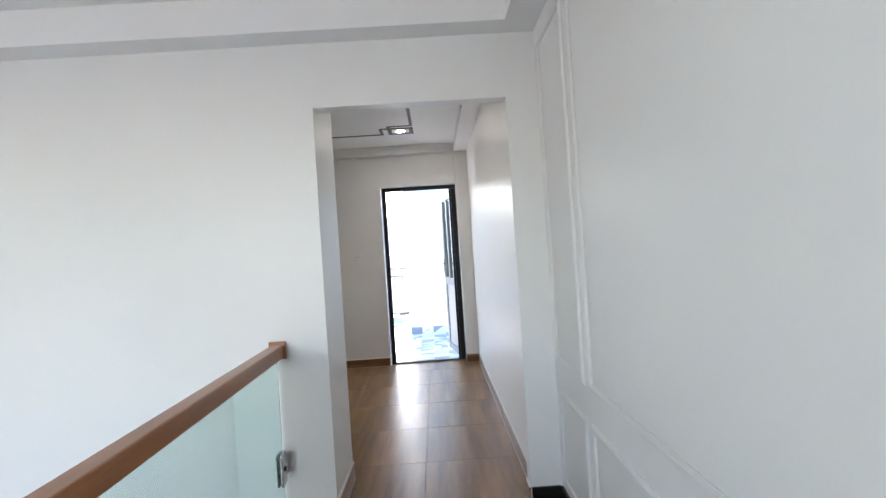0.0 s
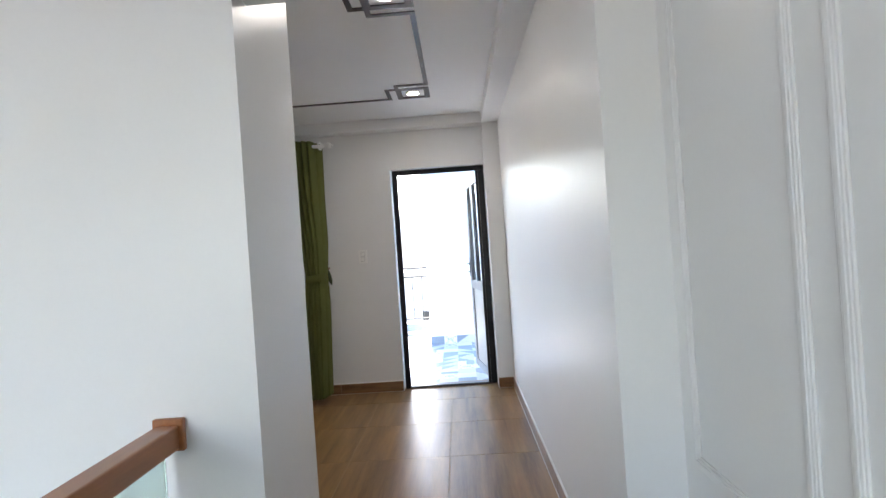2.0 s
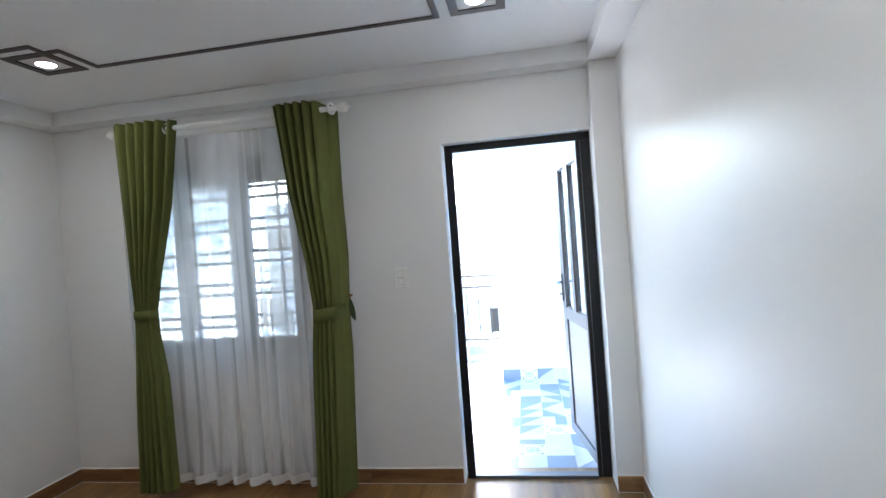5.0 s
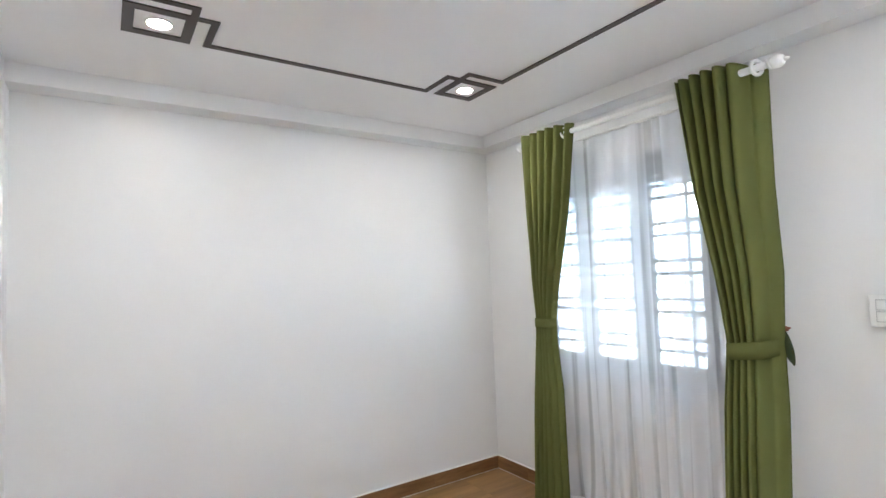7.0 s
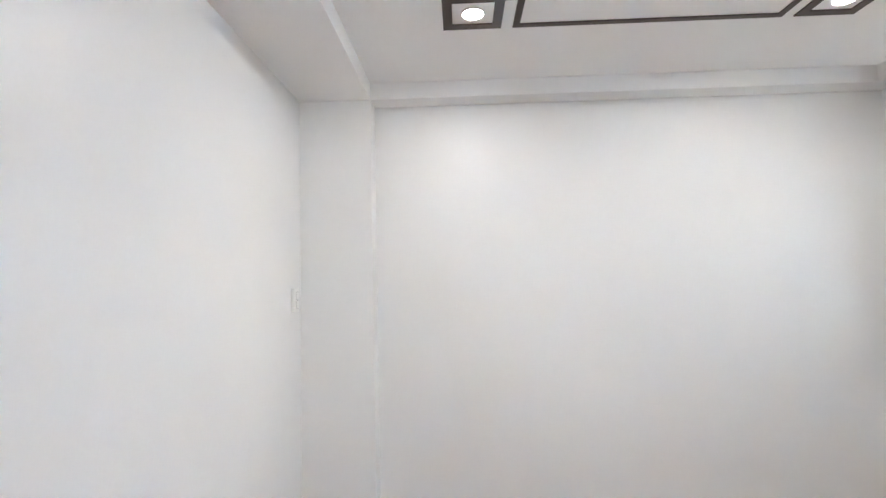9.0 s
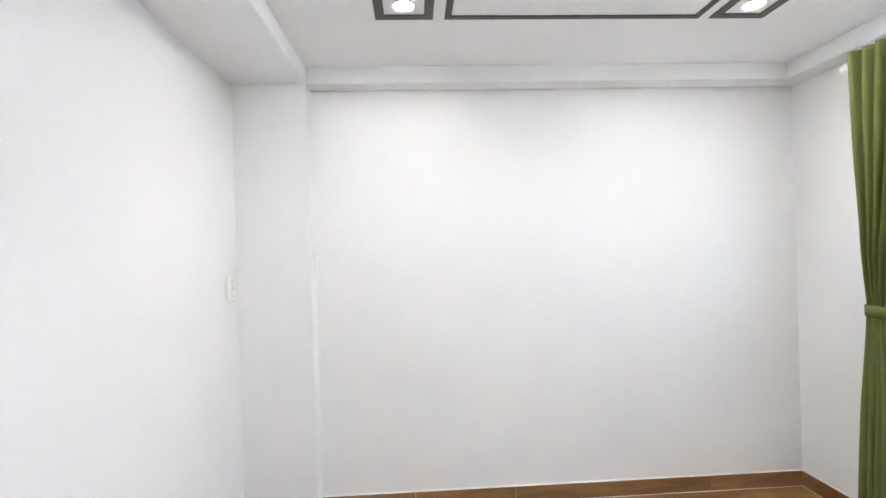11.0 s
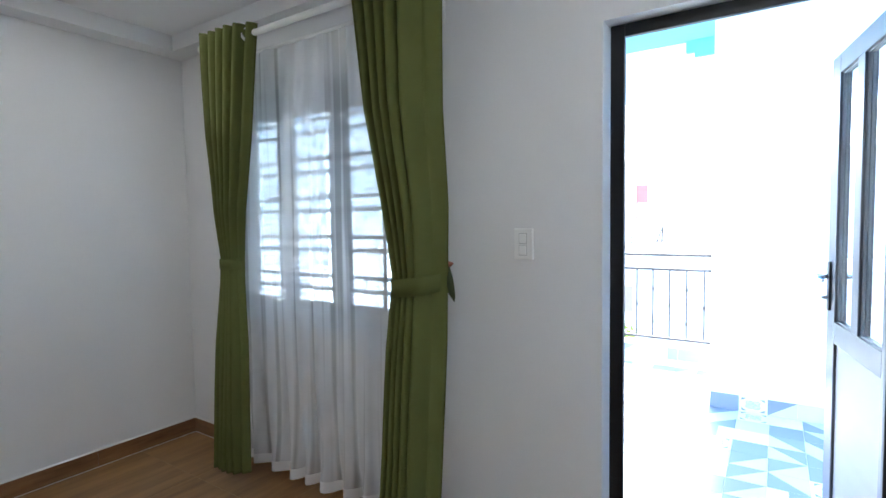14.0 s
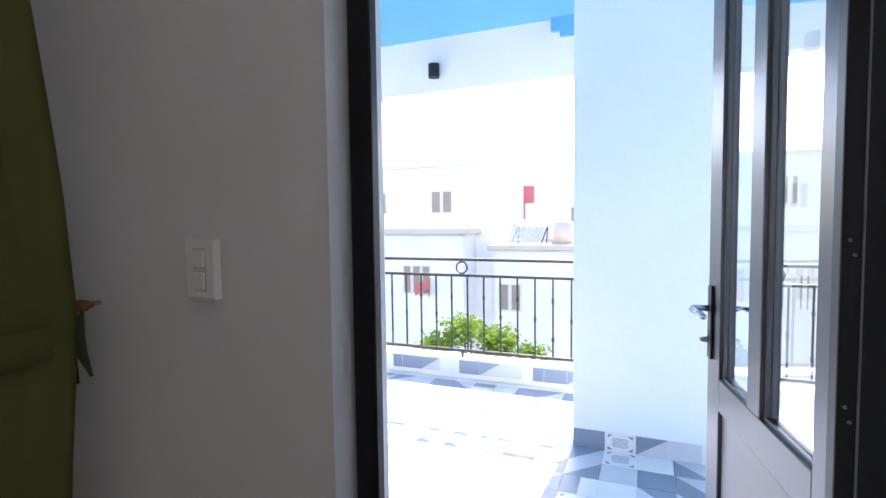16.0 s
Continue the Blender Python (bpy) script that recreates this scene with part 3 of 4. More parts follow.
curtain([(2.43, -2.61, -2.21, 1.0, 0.0), (1.9, -2.60, -2.30, 0.95, 0.01), (1.5, -2.62, -2.44, 0.8, 0.06), (1.24, -2.645, -2.53, 0.55, 0.11), (1.1, -2.645, -2.52, 0.6, 0.10),
         (0.8, -2.63, -2.44, 0.7, 0.05), (0.055, -2.63, -2.385, 0.9, 0.0)],
        (-2.652, -2.520, 0.028, 0.115, 1.215, 0.055, 0.0), 3, "olive green curtain tied back at the window's far side", 6, 0.06, ((0.86, -0.7),), 0.10)
curtain([(2.43, -1.53, -1.20, 1.0, 0.0), (1.9, -1.475, -1.21, 0.95, 0.01), (1.5, -1.43, -1.22, 0.85, 0.06), (1.20, -1.415, -1.25, 0.6, 0.10), (0.9, -1.425, -1.235, 0.75, 0.06), (0.055, -1.435, -1.25, 0.95, 0.0)],
        (-1.422, -1.245, 0.022, 0.22, 1.15, 0.075, 0.12), 5, "olive green curtain tied back near the light switch", 6, 0.19, ((1.06, -0.35),))
sh = thing("sheer_curtain", "white sheer curtain hanging over the window", "curtain", at=(0, RY + 0.15, 0))
SHEERKEYS = [(2.37, -2.60, -1.26, 0.35), (1.2, -2.68, -1.30, 0.32), (0.6, -2.66, -1.31, 0.38), (0.25, -2.62, -1.32, 1.0), (0.05, -2.60, -1.32, 2.5)]
bm = drape(SHEERKEYS, (2.37, 0.075), 9, 0.019, 0.0, 9, 220, 70, 0.02, warp=0.035)
part("sheer_drape", bm, SHEER, sh, "thin white net cloth", True)
bm = drape(SHEERKEYS, (0.125, 0.072), 9, 0.019, -0.003, 9, 220, 4, 0.02, warp=0.035)
part("hem", bm, SHEERHEM, sh, "doubled white hem", True)

# rose ornament of the tieback
rose = thing("tieback_rose", "brown cloth rose with dark green leaves on a hook", "curtain ornament", at=(-1.262, 5.588, 1.245))
bm = bmesh.new()
cyl(bm, (0, 0.024, 0.0), (-0.005, -0.03, 0.0), 0.006, seg=10)
cyl(bm, (-0.005, -0.03, 0.0), (-0.005, -0.03, -0.10), 0.005, seg=10)
part("hook", bm, CHROME, rose)
bm = bmesh.new()
for i in range(14):
    a, r = i * 2.4, 0.004 + 0.0013 * i
    c = Vector((math.cos(a) * r, -0.035 + math.sin(a) * r, 0.004 * math.sin(i * 1.7)))
    ball(bm, c, 0.0105, 2, (1, 0.55 + 0.4 * abs(math.sin(a)), 0.9))
cyl(bm, (0.01, -0.035, 0.0), (0.038, -0.04, 0.006), 0.015, 0.002, 10)
part("blossom", bm, ROSE, rose, "dull red-brown rose", True)
for k, (dx, dz, ln) in enumerate(((0.014, -0.012, 0.15), (-0.008, -0.012, 0.175), (-0.026, -0.015, 0.12))):
    bm = bmesh.new()
    prev = None
    for i in range(9):
        u = i / 8
        w = 0.023 * math.sin(math.pi * min(1, u * 0.97 + 0.03)) ** 0.8
        c = Vector((dx + 0.03 * u * (1 - k), -0.045 - 0.02 * math.sin(3 * u), dz - ln * u))
        row = [bm.verts.new(c + Vector((-w, 0.006, 0))), bm.verts.new(c), bm.verts.new(c + Vector((w, 0.006, 0)))]
        if prev:
            for q in range(2):
                bm.faces.new((prev[q], prev[q + 1], row[q + 1], row[q]))
        prev = row
    o = part("leaf", bm, LEAFCLOTH, rose, "dark green cloth leaf", True)
    o.modifiers.new("thick", "SOLIDIFY").thickness = 0.002


# ---- switches ----
def switch(m, label):
    t = thing("light_switch", label, "light switch", "wall switches")
    bm = bmesh.new()
    box(bm, -0.041, 0.041, -0.022, 0.0, -0.065, 0.065, 0.005)
    part("plate", bm, PLASTIC, t, "white plate")
    for z in (-0.024, 0.024):
        bm = bmesh.new()
        box(bm, -0.015, 0.015, -0.0275, -0.0215, z - 0.019, z + 0.019, 0.0025)
        part("rocker", bm, PLASTIC, t, "white rocker")
        # raised grey plate stands in for the shade in the rocker gap
        bm = bmesh.new()
        box(bm, -0.0185, 0.0185, -0.0228, -0.0205, z - 0.0225, z + 0.0225, 0.0006)
        part("rocker_surround", bm, GAPSHADE, t, "pale grey plate for the shaded rocker gap")
    t.matrix_basis = m
    return t


switch(pose(-0.905, YN, 1.337), "white plastic double light switch beside the balcony door")
switch(pose(-3.13, YS, 1.39, 0, 0, 180), "white plastic light switch on the partition wall")

# ---- balcony ----
BZ = -0.03
balc = structure("balcony_floor", [(-4.0, 2.4, NY, 9.30, -0.3, BZ - 0.004)], WHITEGROUT, "patterned grey and white cement tile balcony floor", "floor")
curb = structure("balcony_curb", [(-4.0, 2.4, 9.11, 9.32, BZ, 0.15)], FACADE, "low white kerb under the balcony railing", "kerb", 0.006)
structure("balcony_wall", [(-0.452, 0.66, 8.056, 8.27, -0.3, 3.258)], PALEBLUE, "white balcony pier wall tinted skylight blue", "wall")
structure("balcony_wall_west", [(-4.2, -4.0, NY, 9.32, -0.3, 3.258)], PALEBLUE, "white balcony end wall tinted skylight blue", "wall")
structure("balcony_wall_east", [(2.4, 2.6, NY, 9.32, -0.3, 3.258)], PALEBLUE, "white balcony end wall tinted skylight blue", "wall")
structure("balcony_beam", [(-4.2, 2.6, 9.55, 9.75, 2.74, 3.41)], FACADE, "white concrete beam across the balcony front", "beam")
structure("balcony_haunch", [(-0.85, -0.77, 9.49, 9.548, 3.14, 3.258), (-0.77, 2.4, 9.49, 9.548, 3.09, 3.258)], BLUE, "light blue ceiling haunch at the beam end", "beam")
structure("balcony_ceiling", [(-4.2, 2.6, NY, 9.55, 3.26, 3.41)], BLUE, "light blue balcony ceiling", "ceiling")
structure("wall_below_balcony", [(-4.2, 2.6, 9.0, 9.32, -8.0, -0.3)], FACADE, "white house wall below the balcony", "wall")
wl = thing("wall_lamp", "black cylinder wall lamp on the white beam", "wall lamp", at=(-2.0, 9.55, 2.92))
bm = bmesh.new()
cyl(bm, (0, -0.075, -0.066), (0, -0.075, 0.066), 0.056, seg=24)
part("lamp_body", bm, BLACKMETAL, wl, "black cylinder")
bm = bmesh.new()
box(bm, -0.03, 0.03, -0.03, 0.0, -0.04, 0.04, 0.003)
part("lamp_bracket", bm, BLACKMETAL, wl)

bal_rail = thing("balcony_railing", "dark wrought-iron balcony railing with ring ornaments", "railing", at=(-1.62, 9.18, 0.12))
bm = bmesh.new()
box(bm, -2.41, 3.98, -0.02, 0.02, 0.938, 0.963, 0.004)
part("top_rail", bm, IRON, bal_rail)
bm = bmesh.new()
box(bm, -2.41, 3.98, -0.012, 0.012, 0.79, 0.815, 0.003)
part("middle_rail", bm, IRON, bal_rail)
bm = bmesh.new()
box(bm, -2.41, 3.98, -0.012, 0.012, 0.083, 0.108, 0.003)
part("bottom_rail", bm, IRON, bal_rail)


def baluster_mesh(knots):
    bm = bmesh.new()
    box(bm, -0.007, 0.007, -0.007, 0.007, 0.108, 0.79)
    for z in knots:
        cyl(bm, (0, 0, z - 0.022), (0, 0, z), 0.009, 0.015, 8)
        cyl(bm, (0, 0, z), (0, 0, z + 0.022), 0.015, 0.009, 8)
    return mesh_of("baluster", bm, IRON)


two = (baluster_mesh((0.60, 0.26)), baluster_mesh((0.43,)))
for i in range(40):
    o = new("baluster", two[i % 2])
    o.parent, o.location = bal_rail, (-2.312 + i * 0.1578, 0, 0)
for x in (-1.62, 0.0, 1.2, 2.5, 3.7):
    bm = bmesh.new()
    torus(bm, (x, 0, 0.876), (0, 1, 0), 0.053, 0.008, 28, 8)
    part("ring", bm, IRON, bal_rail, "round iron ring", True)
    bm = bmesh.new()
    box(bm, x - 0.012, x + 0.012, -0.012, 0.012, 0.028, 0.085)
    part("foot", bm, IRON, bal_rail)

# ---- beyond the balcony ----
structure("ground", [(-900, 900, -900, 2500, -8.4, -8.0)], ASPHALT, "grey street ground far below", "ground")


def house(name, label, x0, x1, y0, y1, z1, material, windows, roof=0.35, dark=()):
    t = thing(name, label, "house", "", ((x0 + x1) / 2, y0, -8.0))
    cx = (x0 + x1) / 2
    bm = bmesh.new()
    box(bm, x0 - cx, x1 - cx, 0, y1 - y0, 0, z1 + 8)
    part("wall", bm, material, t)
    bm = bmesh.new()
    box(bm, x0 - cx - roof, x1 - cx + roof, -roof, y1 - y0 + roof, z1 + 8, z1 + 8.25, 0.03)
    part("roof", bm, FARCREAM if roof > 0.2 else material, t, "flat rendered roof edge")
    for wx0, wx1, wz0, wz1 in windows:
        bm = bmesh.new()
        box(bm, wx0 - cx, wx1 - cx, -0.06, 0.05, wz0 + 8, wz1 + 8, 0.01)
        w = part("window", bm, FARBEIGE, t, "beige window surround")
        n = 2 if wx1 - wx0 < 1.4 else 3
        for k in range(n):
            a = wx0 - cx + 0.10 + (wx1 - wx0 - 0.02) * k / n
            b = wx0 - cx + (wx1 - wx0 - 0.02) * (k + 1) / n - 0.08
            bm = bmesh.new()
            box(bm, a, b, -0.075, -0.03, wz0 + 8.08, wz1 + 7.92)
            part("pane", bm, FARDARK, w, "dark pane")
    for wx0, wx1, wz0, wz1 in dark:
        bm = bmesh.new()
        box(bm, wx0 - cx, wx1 - cx, -0.05, 0.05, wz0 + 8, wz1 + 8, 0.01)
        part("window", bm, ALU, t, "narrow dark window")
    return t


house("town_house", "white house with brown windows across the street", -16.5, -7.2, 30, 40, 4.3, FARWHITE, [(-10.95, -9.65, 1.8, 3.05), (-15.0, -13.6, 1.8, 3.05)], 0.1)
house("town_house", "low white house front with slim windows", -15.8, -8.4, 28, 30, 0.75, FARWHITE, [(-11.7, -10.1, -2.3, -0.8), (-14.6, -13.2, -2.3, -0.8)], 0.3)
house("town_house", "white flat-roofed house with a roof terrace", -7.1, 2.5, 29, 38, -0.05, FARWHITE, [(-6.9, -5.7, -3.1, -1.7)], 0.3, [(-2.2, -1.65, -3.3, -2.05)])
house("town_house", "white house behind the roof terrace", -7.4, 4.0, 36, 44, 3.7, FARWHITE, [(-4.4, -2.6, 1.0, 2.2)], 0.1)
house("town_house", "pale beige house with brown windows behind the railing", 4.1, 13.0, 30.2, 40, 4.2, FARBEIGE, [(5.2, 5.9, 1.9, 3.2), (5.0, 5.5, -2.6, -1.0), (5.9, 6.4, -2.6, -1.0), (8.5, 9.5, 1.9, 3.2)], 0.25)
bm = bmesh.new()
box(bm, -0.35, 0.40, 0, 0.10, 1.15, 2.2, 0.02)
box(bm, -0.35, -0.18, 0, 0.10, 0.0, 1.15, 0.02)
tagged(part("roof_hoarding", bm, RED, None), "red painted metal sheet on a white house wall", "metal sheet").location = (-6.95, 35.9, 1.3)
heater = thing("solar_water_heater", "tilted solar water heater with white tank on roof", "solar heater", at=(-5.6, 29.6, 0.2))
for i in range(12):
    bm = bmesh.new()
    cyl(bm, (-0.62 + i * 0.112, -0.5, 0.05), (-0.42 + i * 0.112, 0.5, 0.95), 0.035, seg=8)
    part("tube", bm, SOLAR, heater)
bm = bmesh.new()
cyl(bm, (-0.6, 0.55, 1.02), (1.0, 0.55, 1.02), 0.2, seg=16)
part("tank", bm, FARWHITE, heater, "white tank", True)
for x in (-0.6, 0.85):
    for p0, p1 in (((x, 0.7, 0), (x + 0.1, 0.55, 1.0)), ((x - 0.05, -0.5, 0), (x + 0.1, 0.5, 0.9))):
        bm = bmesh.new()
        cyl(bm, p0, p1, 0.03, seg=8)
        part("leg", bm, IRON, heater)


def water_tank(x, y, z, r):
    t = thing("water_tank", "pale water tank on the roof terrace", "water tank", "roof tanks", (x, y, z))
    bm = bmesh.new()
    cyl(bm, (0, 0, 0.1), (0, 0, 1.0), r, seg=20)
    ball(bm, (0, 0, 1.0), r, 3, (1, 1, 0.35))
    part("tank_body", bm, FARCREAM, t, "", True)
    bm = bmesh.new()
    box(bm, -r, r, -r, r, 0, 0.1)
    part("tank_base", bm, FARGREY, t)


water_tank(-3.9, 30.2, 0.2, 0.5)
water_tank(-2.6, 30.6, 0.2, 0.45)
ant = thing("roof_aerial", "thin television aerial on a house roof", "aerial", at=(-7.6, 33, 4.55))
bm = bmesh.new()
cyl(bm, (0, 0, 0), (0, 0, 1.2), 0.03, seg=6)
part("mast", bm, IRON, ant)
bm = bmesh.new()
cyl(bm, (-1.0, 0, 1.0), (0.5, 0, 1.15), 0.02, seg=6)
for i in range(6):
    cyl(bm, (-0.9 + i * 0.25, -0.3, 1.01 + i * 0.025), (-0.9 + i * 0.25, 0.3, 1.01 + i * 0.025), 0.012, seg=5)
part("array", bm, IRON, ant)
flag = thing("red_flag", "small red flag on the house front", "flag", at=(-10.2, 27.9, -2.4))
bm = bmesh.new()
cyl(bm, (0, 0, 0), (0.3, -0.6, 1.0), 0.02, seg=6)
part("pole", bm, IRON, flag)
bm = bmesh.new()
prev = None
for i in range(9):
    row = [bm.verts.new((0.3 - 0.1 * i, -0.6 + 0.04 * math.sin(i), 1.0 - 0.04 * i)), bm.verts.new((0.25 - 0.1 * i, -0.55 + 0.04 * math.sin(i), 0.5 - 0.05 * i))]
    if prev:
        bm.faces.new((prev[0], prev[1], row[1], row[0]))
    prev = row
part("cloth", bm, RED, flag).modifiers.new("thick", "SOLIDIFY").thickness = 0.01


def tree(x, y, top, spread, seed):
    t = thing("street_tree", "leafy bright green street tree below the balcony", "tree", "street trees", (x, y, -8.0))
    rnd = random.Random(seed)
    h = top + 8
    bm = bmesh.new()
    cyl(bm, (0, 0, 0), (0.1, 0, h * 0.55), 0.18, 0.11, 10)
    limbs = []
    for i in range(9):
        a = i * 2.4
        e = Vector((math.cos(a) * spread * rnd.uniform(0.4, 0.8), math.sin(a) * spread * rnd.uniform(0.4, 0.8), h * rnd.uniform(0.72, 0.93)))
        cyl(bm, (0.1, 0, h * rnd.uniform(0.42, 0.55)), e, 0.07, 0.02, 7)
        limbs.append(e)
    part("trunk", bm, BARK, t)
    verts, faces = [], []
    for e in limbs:
        for c in range(16):
            cl = e + Vector((rnd.gauss(0, 0.3), rnd.gauss(0, 0.3), rnd.gauss(0, 0.14) * 1.0)) * spread * 0.55
            for k in range(26):
                p = cl + Vector((rnd.gauss(0, 0.13), rnd.gauss(0, 0.13), rnd.gauss(0, 0.09)))
                if p.z > h:
                    p.z = h - rnd.uniform(0, 0.3)
                u = Vector((rnd.uniform(-1, 1), rnd.uniform(-1, 1), rnd.uniform(-0.5, 0.5))).normalized() * 0.09
                v = u.cross(Vector((rnd.uniform(-1, 1), rnd.uniform(-1, 1), 1))).normalized() * 0.04
                b = len(verts)
                verts += [p - u, p + v, p + u, p - v]
                faces.append((b, b + 1, b + 2, b + 3))
    me = bpy.data.meshes.new("crown")
    me.from_pydata([tuple(q) for q in verts], [], faces)
    me.materials.append(LEAF)
    o = new("crown", me)
    o.parent = t
    return t


tree(-4.6, 18.0, -0.95, 1.5, 3)
tree(-2.9, 19.5, -2.3, 1.3, 8)

# ---- floor tiles, skirting tiles and balcony tiles ----
P, J = 0.615, 0.002
xs = [XW, -2.785, -2.12, -1.45, -0.78, -0.113, XE]
ys = [YS, 2.70, 3.335, 3.97, 4.615, 5.23, YN]


def tile_mesh(w, d, h, mats, name):
    bm = bmesh.new()
    b = 0.0012
    lo = [bm.verts.new((sx * w / 2, sy * d / 2, -h)) for sx, sy in ((-1, -1), (1, -1), (1, 1), (-1, 1))]
    mid = [bm.verts.new((sx * w / 2, sy * d / 2, -b)) for sx, sy in ((-1, -1), (1, -1), (1, 1), (-1, 1))]
    up = [bm.verts.new((sx * (w / 2 - b), sy * (d / 2 - b), 0)) for sx, sy in ((-1, -1), (1, -1), (1, 1), (-1, 1))]
    bm.faces.new(up)
    for i in range(4):
        k = (i + 1) % 4
        bm.faces.new((lo[i], lo[k], mid[k], mid[i]))
        bm.faces.new((mid[i], mid[k], up[k], up[i]))
    return mesh_of(name, bm, mats)


cache = {}


def lay(parent, name, x0, x1, y0, y1, z, material, h=0.0035):
    key = (round(x1 - x0, 3), round(y1 - y0, 3), material.name, h)
    if key not in cache:
        cache[key] = tile_mesh(x1 - x0 - 2 * J, y1 - y0 - 2 * J, h, material, name)
    o = new(name, cache[key])
    o.parent, o.location = parent, ((x0 + x1) / 2, (y0 + y1) / 2, z)
    return o


for a, b in zip(xs, xs[1:]):
    for c, d in zip(ys, ys[1:]):
        lay(floor, "floor_tile", a, b, c, d, 0.0, FLOORTILE)
for a, b in ((-0.557, -0.113), (-0.113, 0.445)):
    lay(floor, "floor_tile", a, b, 2.06, YS, 0.0, FLOORTILE)
lay(floor, "floor_tile", DX0, DX1, YN, NY, 0.0, FLOORTILE)

base = structure("baseboard", [(XW, XW + 0.004, 2.58, YN, 0.0, 0.098)], WHITEGROUT, "wood-look tile skirting with white top joint", "baseboard")


def skirt(x0, y0, x1, y1):
    """Skirting tiles along a wall line; the room lies to the left of the way from start to end."""
    L = math.hypot(x1 - x0, y1 - y0)
    ang = math.atan2(y1 - y0, x1 - x0)
    s = 0.0
    while s < L - 0.001:
        e = min(L, s + P)
        bm = bmesh.new()
        box(bm, s + 0.0012, e - 0.0012, 0.0005, 0.011, 0.0005, 0.097, 0.0015)
        o = part("skirting_tile", bm, SKIRT, base)
        o.location, o.rotation_euler = (x0, y0, 0), (0, 0, ang)
        bm = bmesh.new()
        vs = box(bm, s, e, 0.0, 0.010, 0.097, 0.1035)
        for v in vs:
            if v.co.z > 0.1 and v.co.y > 0.005:
                v.co.y = 0.002
        box(bm, s, e, 0.0112, 0.0140, 0.0005, 0.0030)
        o = part("skirting_joint", bm, WHITEGROUT, base)
        o.location, o.rotation_euler = (x0, y0, 0), (0, 0, ang)
        s = e


skirt(DX0 - 0.004, YN, XW, YN)
skirt(XW, YN, XW, 2.58)
skirt(-3.26, 2.58, -3.26, YS)
skirt(-3.26, YS, -0.92, YS)
skirt(-0.92, YS, -0.92, 2.55)
skirt(-0.92, 2.55, -0.557, 2.55)
skirt(-0.557, 2.55, -0.557, 2.06)
skirt(0.445, 2.06, 0.445, YS)
skirt(XE, YS, XE, 5.502)
skirt(XE, 5.502, DX1, 5.502)

Q = 0.197


def half_mesh(kind):
    bm = bmesh.new()
    w, h = Q / 2 - 0.001, 0.0035
    c = [bm.verts.new((sx * w, sy * w, 0)) for sx, sy in ((-1, -1), (1, -1), (1, 1), (-1, 1))]
    lo = [bm.verts.new((sx * w, sy * w, -h)) for sx, sy in ((-1, -1), (1, -1), (1, 1), (-1, 1))]
    if kind == "diagonal":
        bm.faces.new((c[0], c[1], c[2]))
        bm.faces.new((c[0], c[2], c[3])).material_index = 1
    elif kind == "half":
        m = [bm.verts.new((0, -w, 0)), bm.verts.new((0, w, 0))]
        bm.faces.new((c[0], m[0], m[1], c[3]))
        bm.faces.new((m[0], c[1], c[2], m[1])).material_index = 1
    else:
        bm.faces.new(c)
    for i in range(4):
        bm.faces.new((lo[i], lo[(i + 1) % 4], c[(i + 1) % 4], c[i]))
    if kind == "flower":
        for k in range(4):
            a = math.pi / 2 * k + math.pi / 4
            for r0, r1, off in ((0.021, 0.026, 0.034), (0.010, 0.014, 0.034)):
                ring = []
                for i in range(20):
                    t = 2 * math.pi * i / 20
                    ring.append([bm.verts.new((off * math.cos(a) + r * math.cos(t), off * math.sin(a) + r * math.sin(t), 0.0006)) for r in (r0, r1)])
                for i in range(20):
                    f = bm.faces.new((ring[i][0], ring[i][1], ring[(i + 1) % 20][1], ring[(i + 1) % 20][0]))
                    f.material_index = 1
            e = 0.082
            tri = [bm.verts.new((e * math.cos(a) * 1.41 * q[0] + q[1] * math.sin(a), e * math.sin(a) * 1.41 * q[0] - q[1] * math.cos(a), 0.0006)) for q in ((0.98, 0), (0.78, 0.025), (0.78, -0.025))]
            bm.faces.new(tri).material_index = 1
    return bm


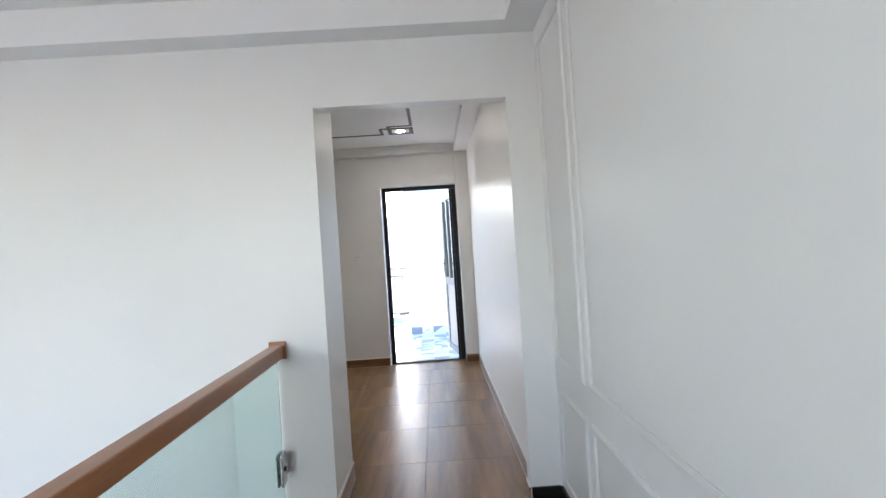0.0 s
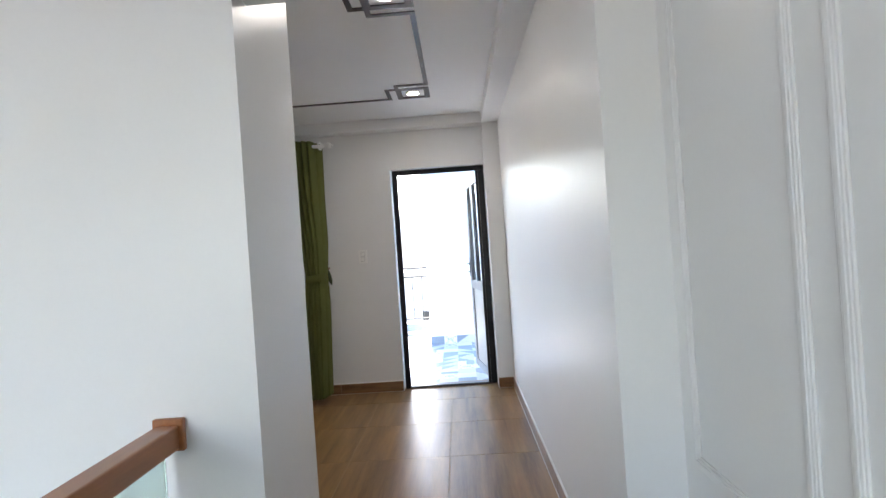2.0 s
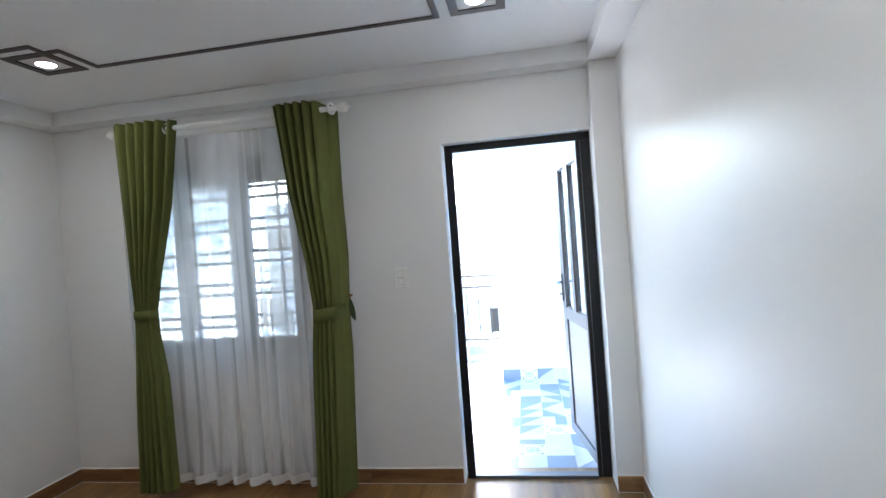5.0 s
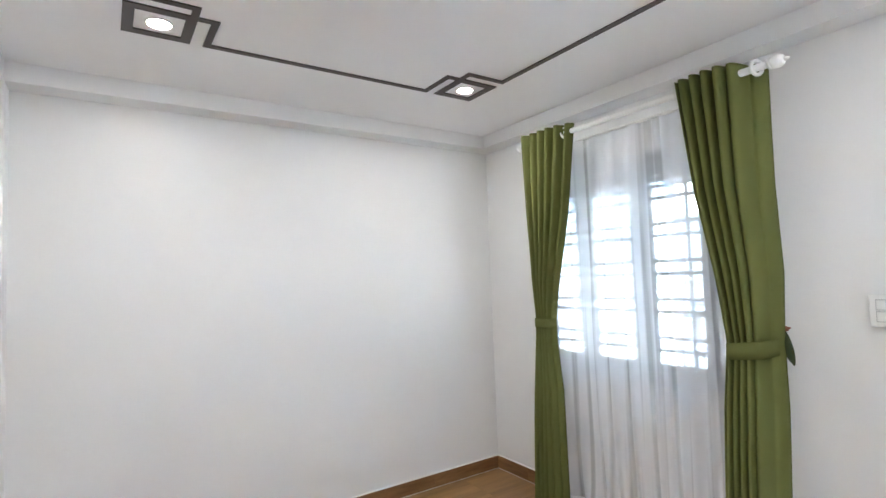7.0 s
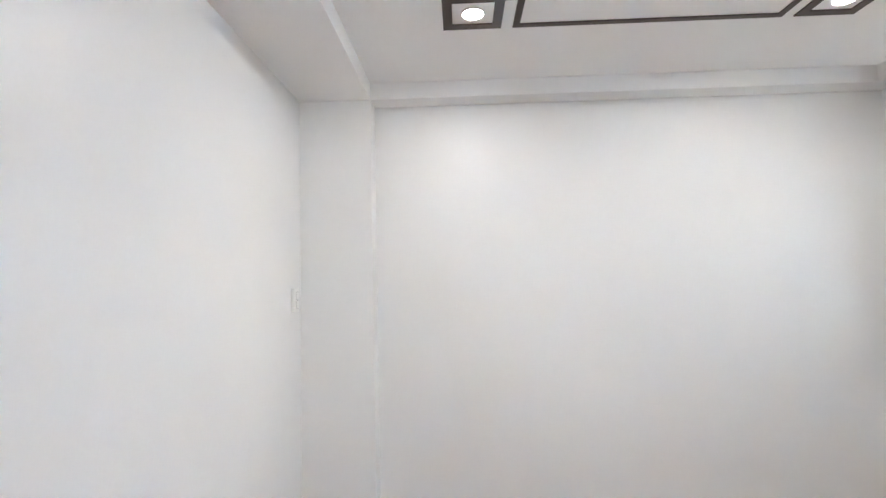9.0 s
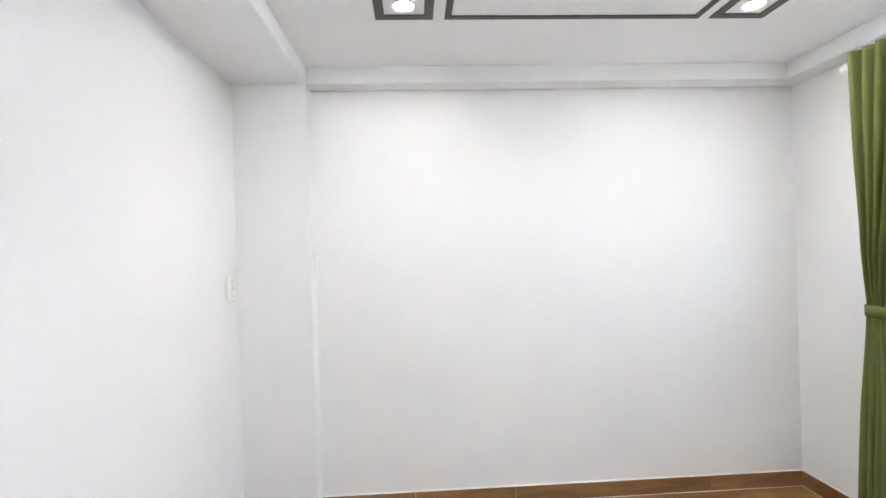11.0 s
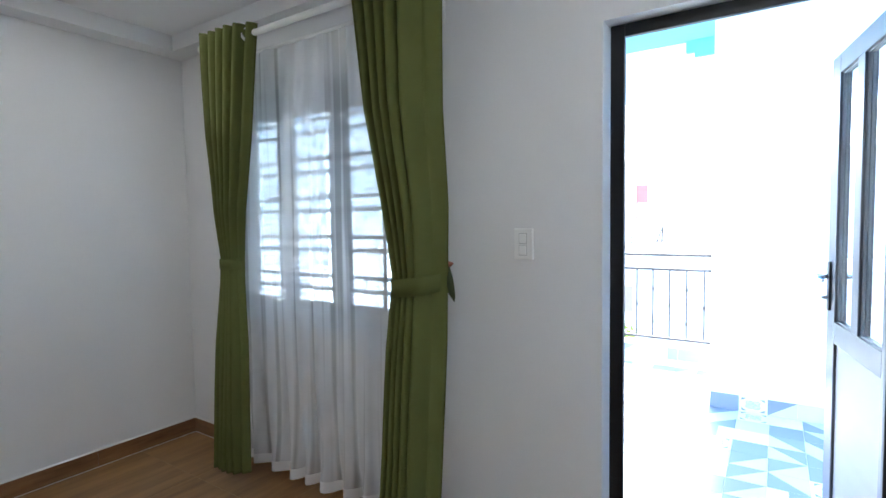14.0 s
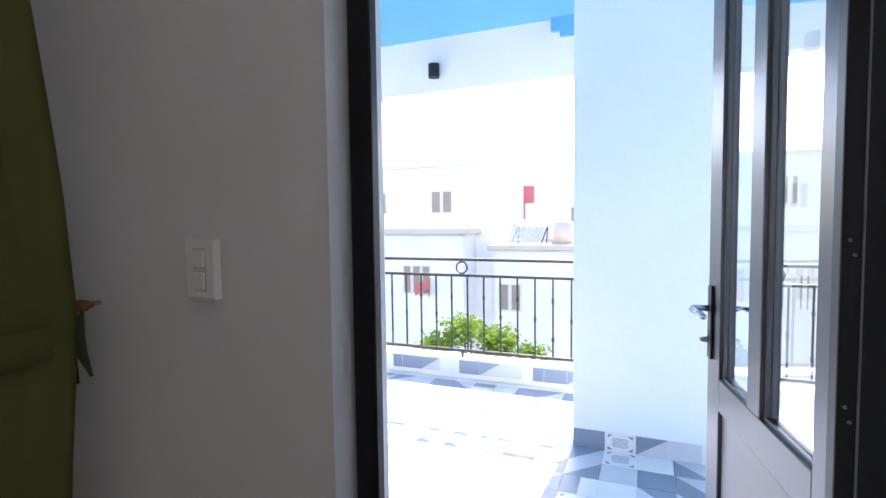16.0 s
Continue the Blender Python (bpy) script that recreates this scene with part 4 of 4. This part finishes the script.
kinds = {}
for k, mats in (("plain", [T_PALE]), ("grey", [T_MID]), ("diagonal", [T_PALE, T_MID]), ("half", [T_WHITE, T_MID]), ("flower", [T_WHITE, T_MID]), ("white", [T_WHITE])):
    kinds[k] = mesh_of("balcony_tile", half_mesh(k), mats)
rnd = random.Random(11)
order = ["flower", "diagonal", "plain", "diagonal", "white", "diagonal", "grey", "half", "diagonal"]
nx, ny = 23, 16
for i in range(nx):
    for j in range(ny):
        o = new("balcony_tile", kinds[order[(i * 4 + j * 7 + (i // 3) * 2) % 9]])
        o.parent = balc
        o.location = (-2.62 + Q * (i + 0.5), NY + 0.06 + Q * (j + 0.5), BZ)
        o.rotation_euler = (0, 0, math.pi / 2 * rnd.randrange(4))


def wall_tiles(parent, x0, x1, y, z0, h, seq):
    """A skirting row of cut pattern tiles on a wall that faces the house."""
    n = round((x1 - x0) / Q)
    w = (x1 - x0) / n
    for i in range(n):
        k = seq[i % len(seq)]
        bm = half_mesh(k)
        bmesh.ops.scale(bm, verts=bm.verts, vec=(w / Q, h / Q, 1))
        bmesh.ops.rotate(bm, verts=bm.verts, cent=(0, 0, 0), matrix=Matrix.Rotation(radians(90), 3, "X"))
        mats = {"plain": [T_PALE], "grey": [T_MID], "diagonal": [T_PALE, T_MID], "half": [T_WHITE, T_MID], "flower": [T_WHITE, T_MID], "white": [T_WHITE]}[k]
        o = new("skirting_tile", mesh_of("skirting_tile", bm, mats))
        o.parent, o.location = parent, (x0 + w * (i + 0.5), y - 0.006, z0 + h / 2)


bw = structure("baseboard_balcony", [(-0.452, 0.66, 8.052, 8.056, BZ, 0.088)], WHITEGROUT, "patterned cement tile skirting of the balcony", "baseboard")
wall_tiles(bw, -0.452, -0.255, 8.052, BZ, 0.118, ["grey"])
wall_tiles(bw, -0.255, 0.66, 8.052, BZ, 0.118, ["flower", "diagonal", "plain", "half", "grey", "flower"])
wall_tiles(curb, -3.0, 2.3, 9.11, 0.018, 0.122, ["grey", "diagonal", "plain", "half", "grey", "diagonal", "white"])
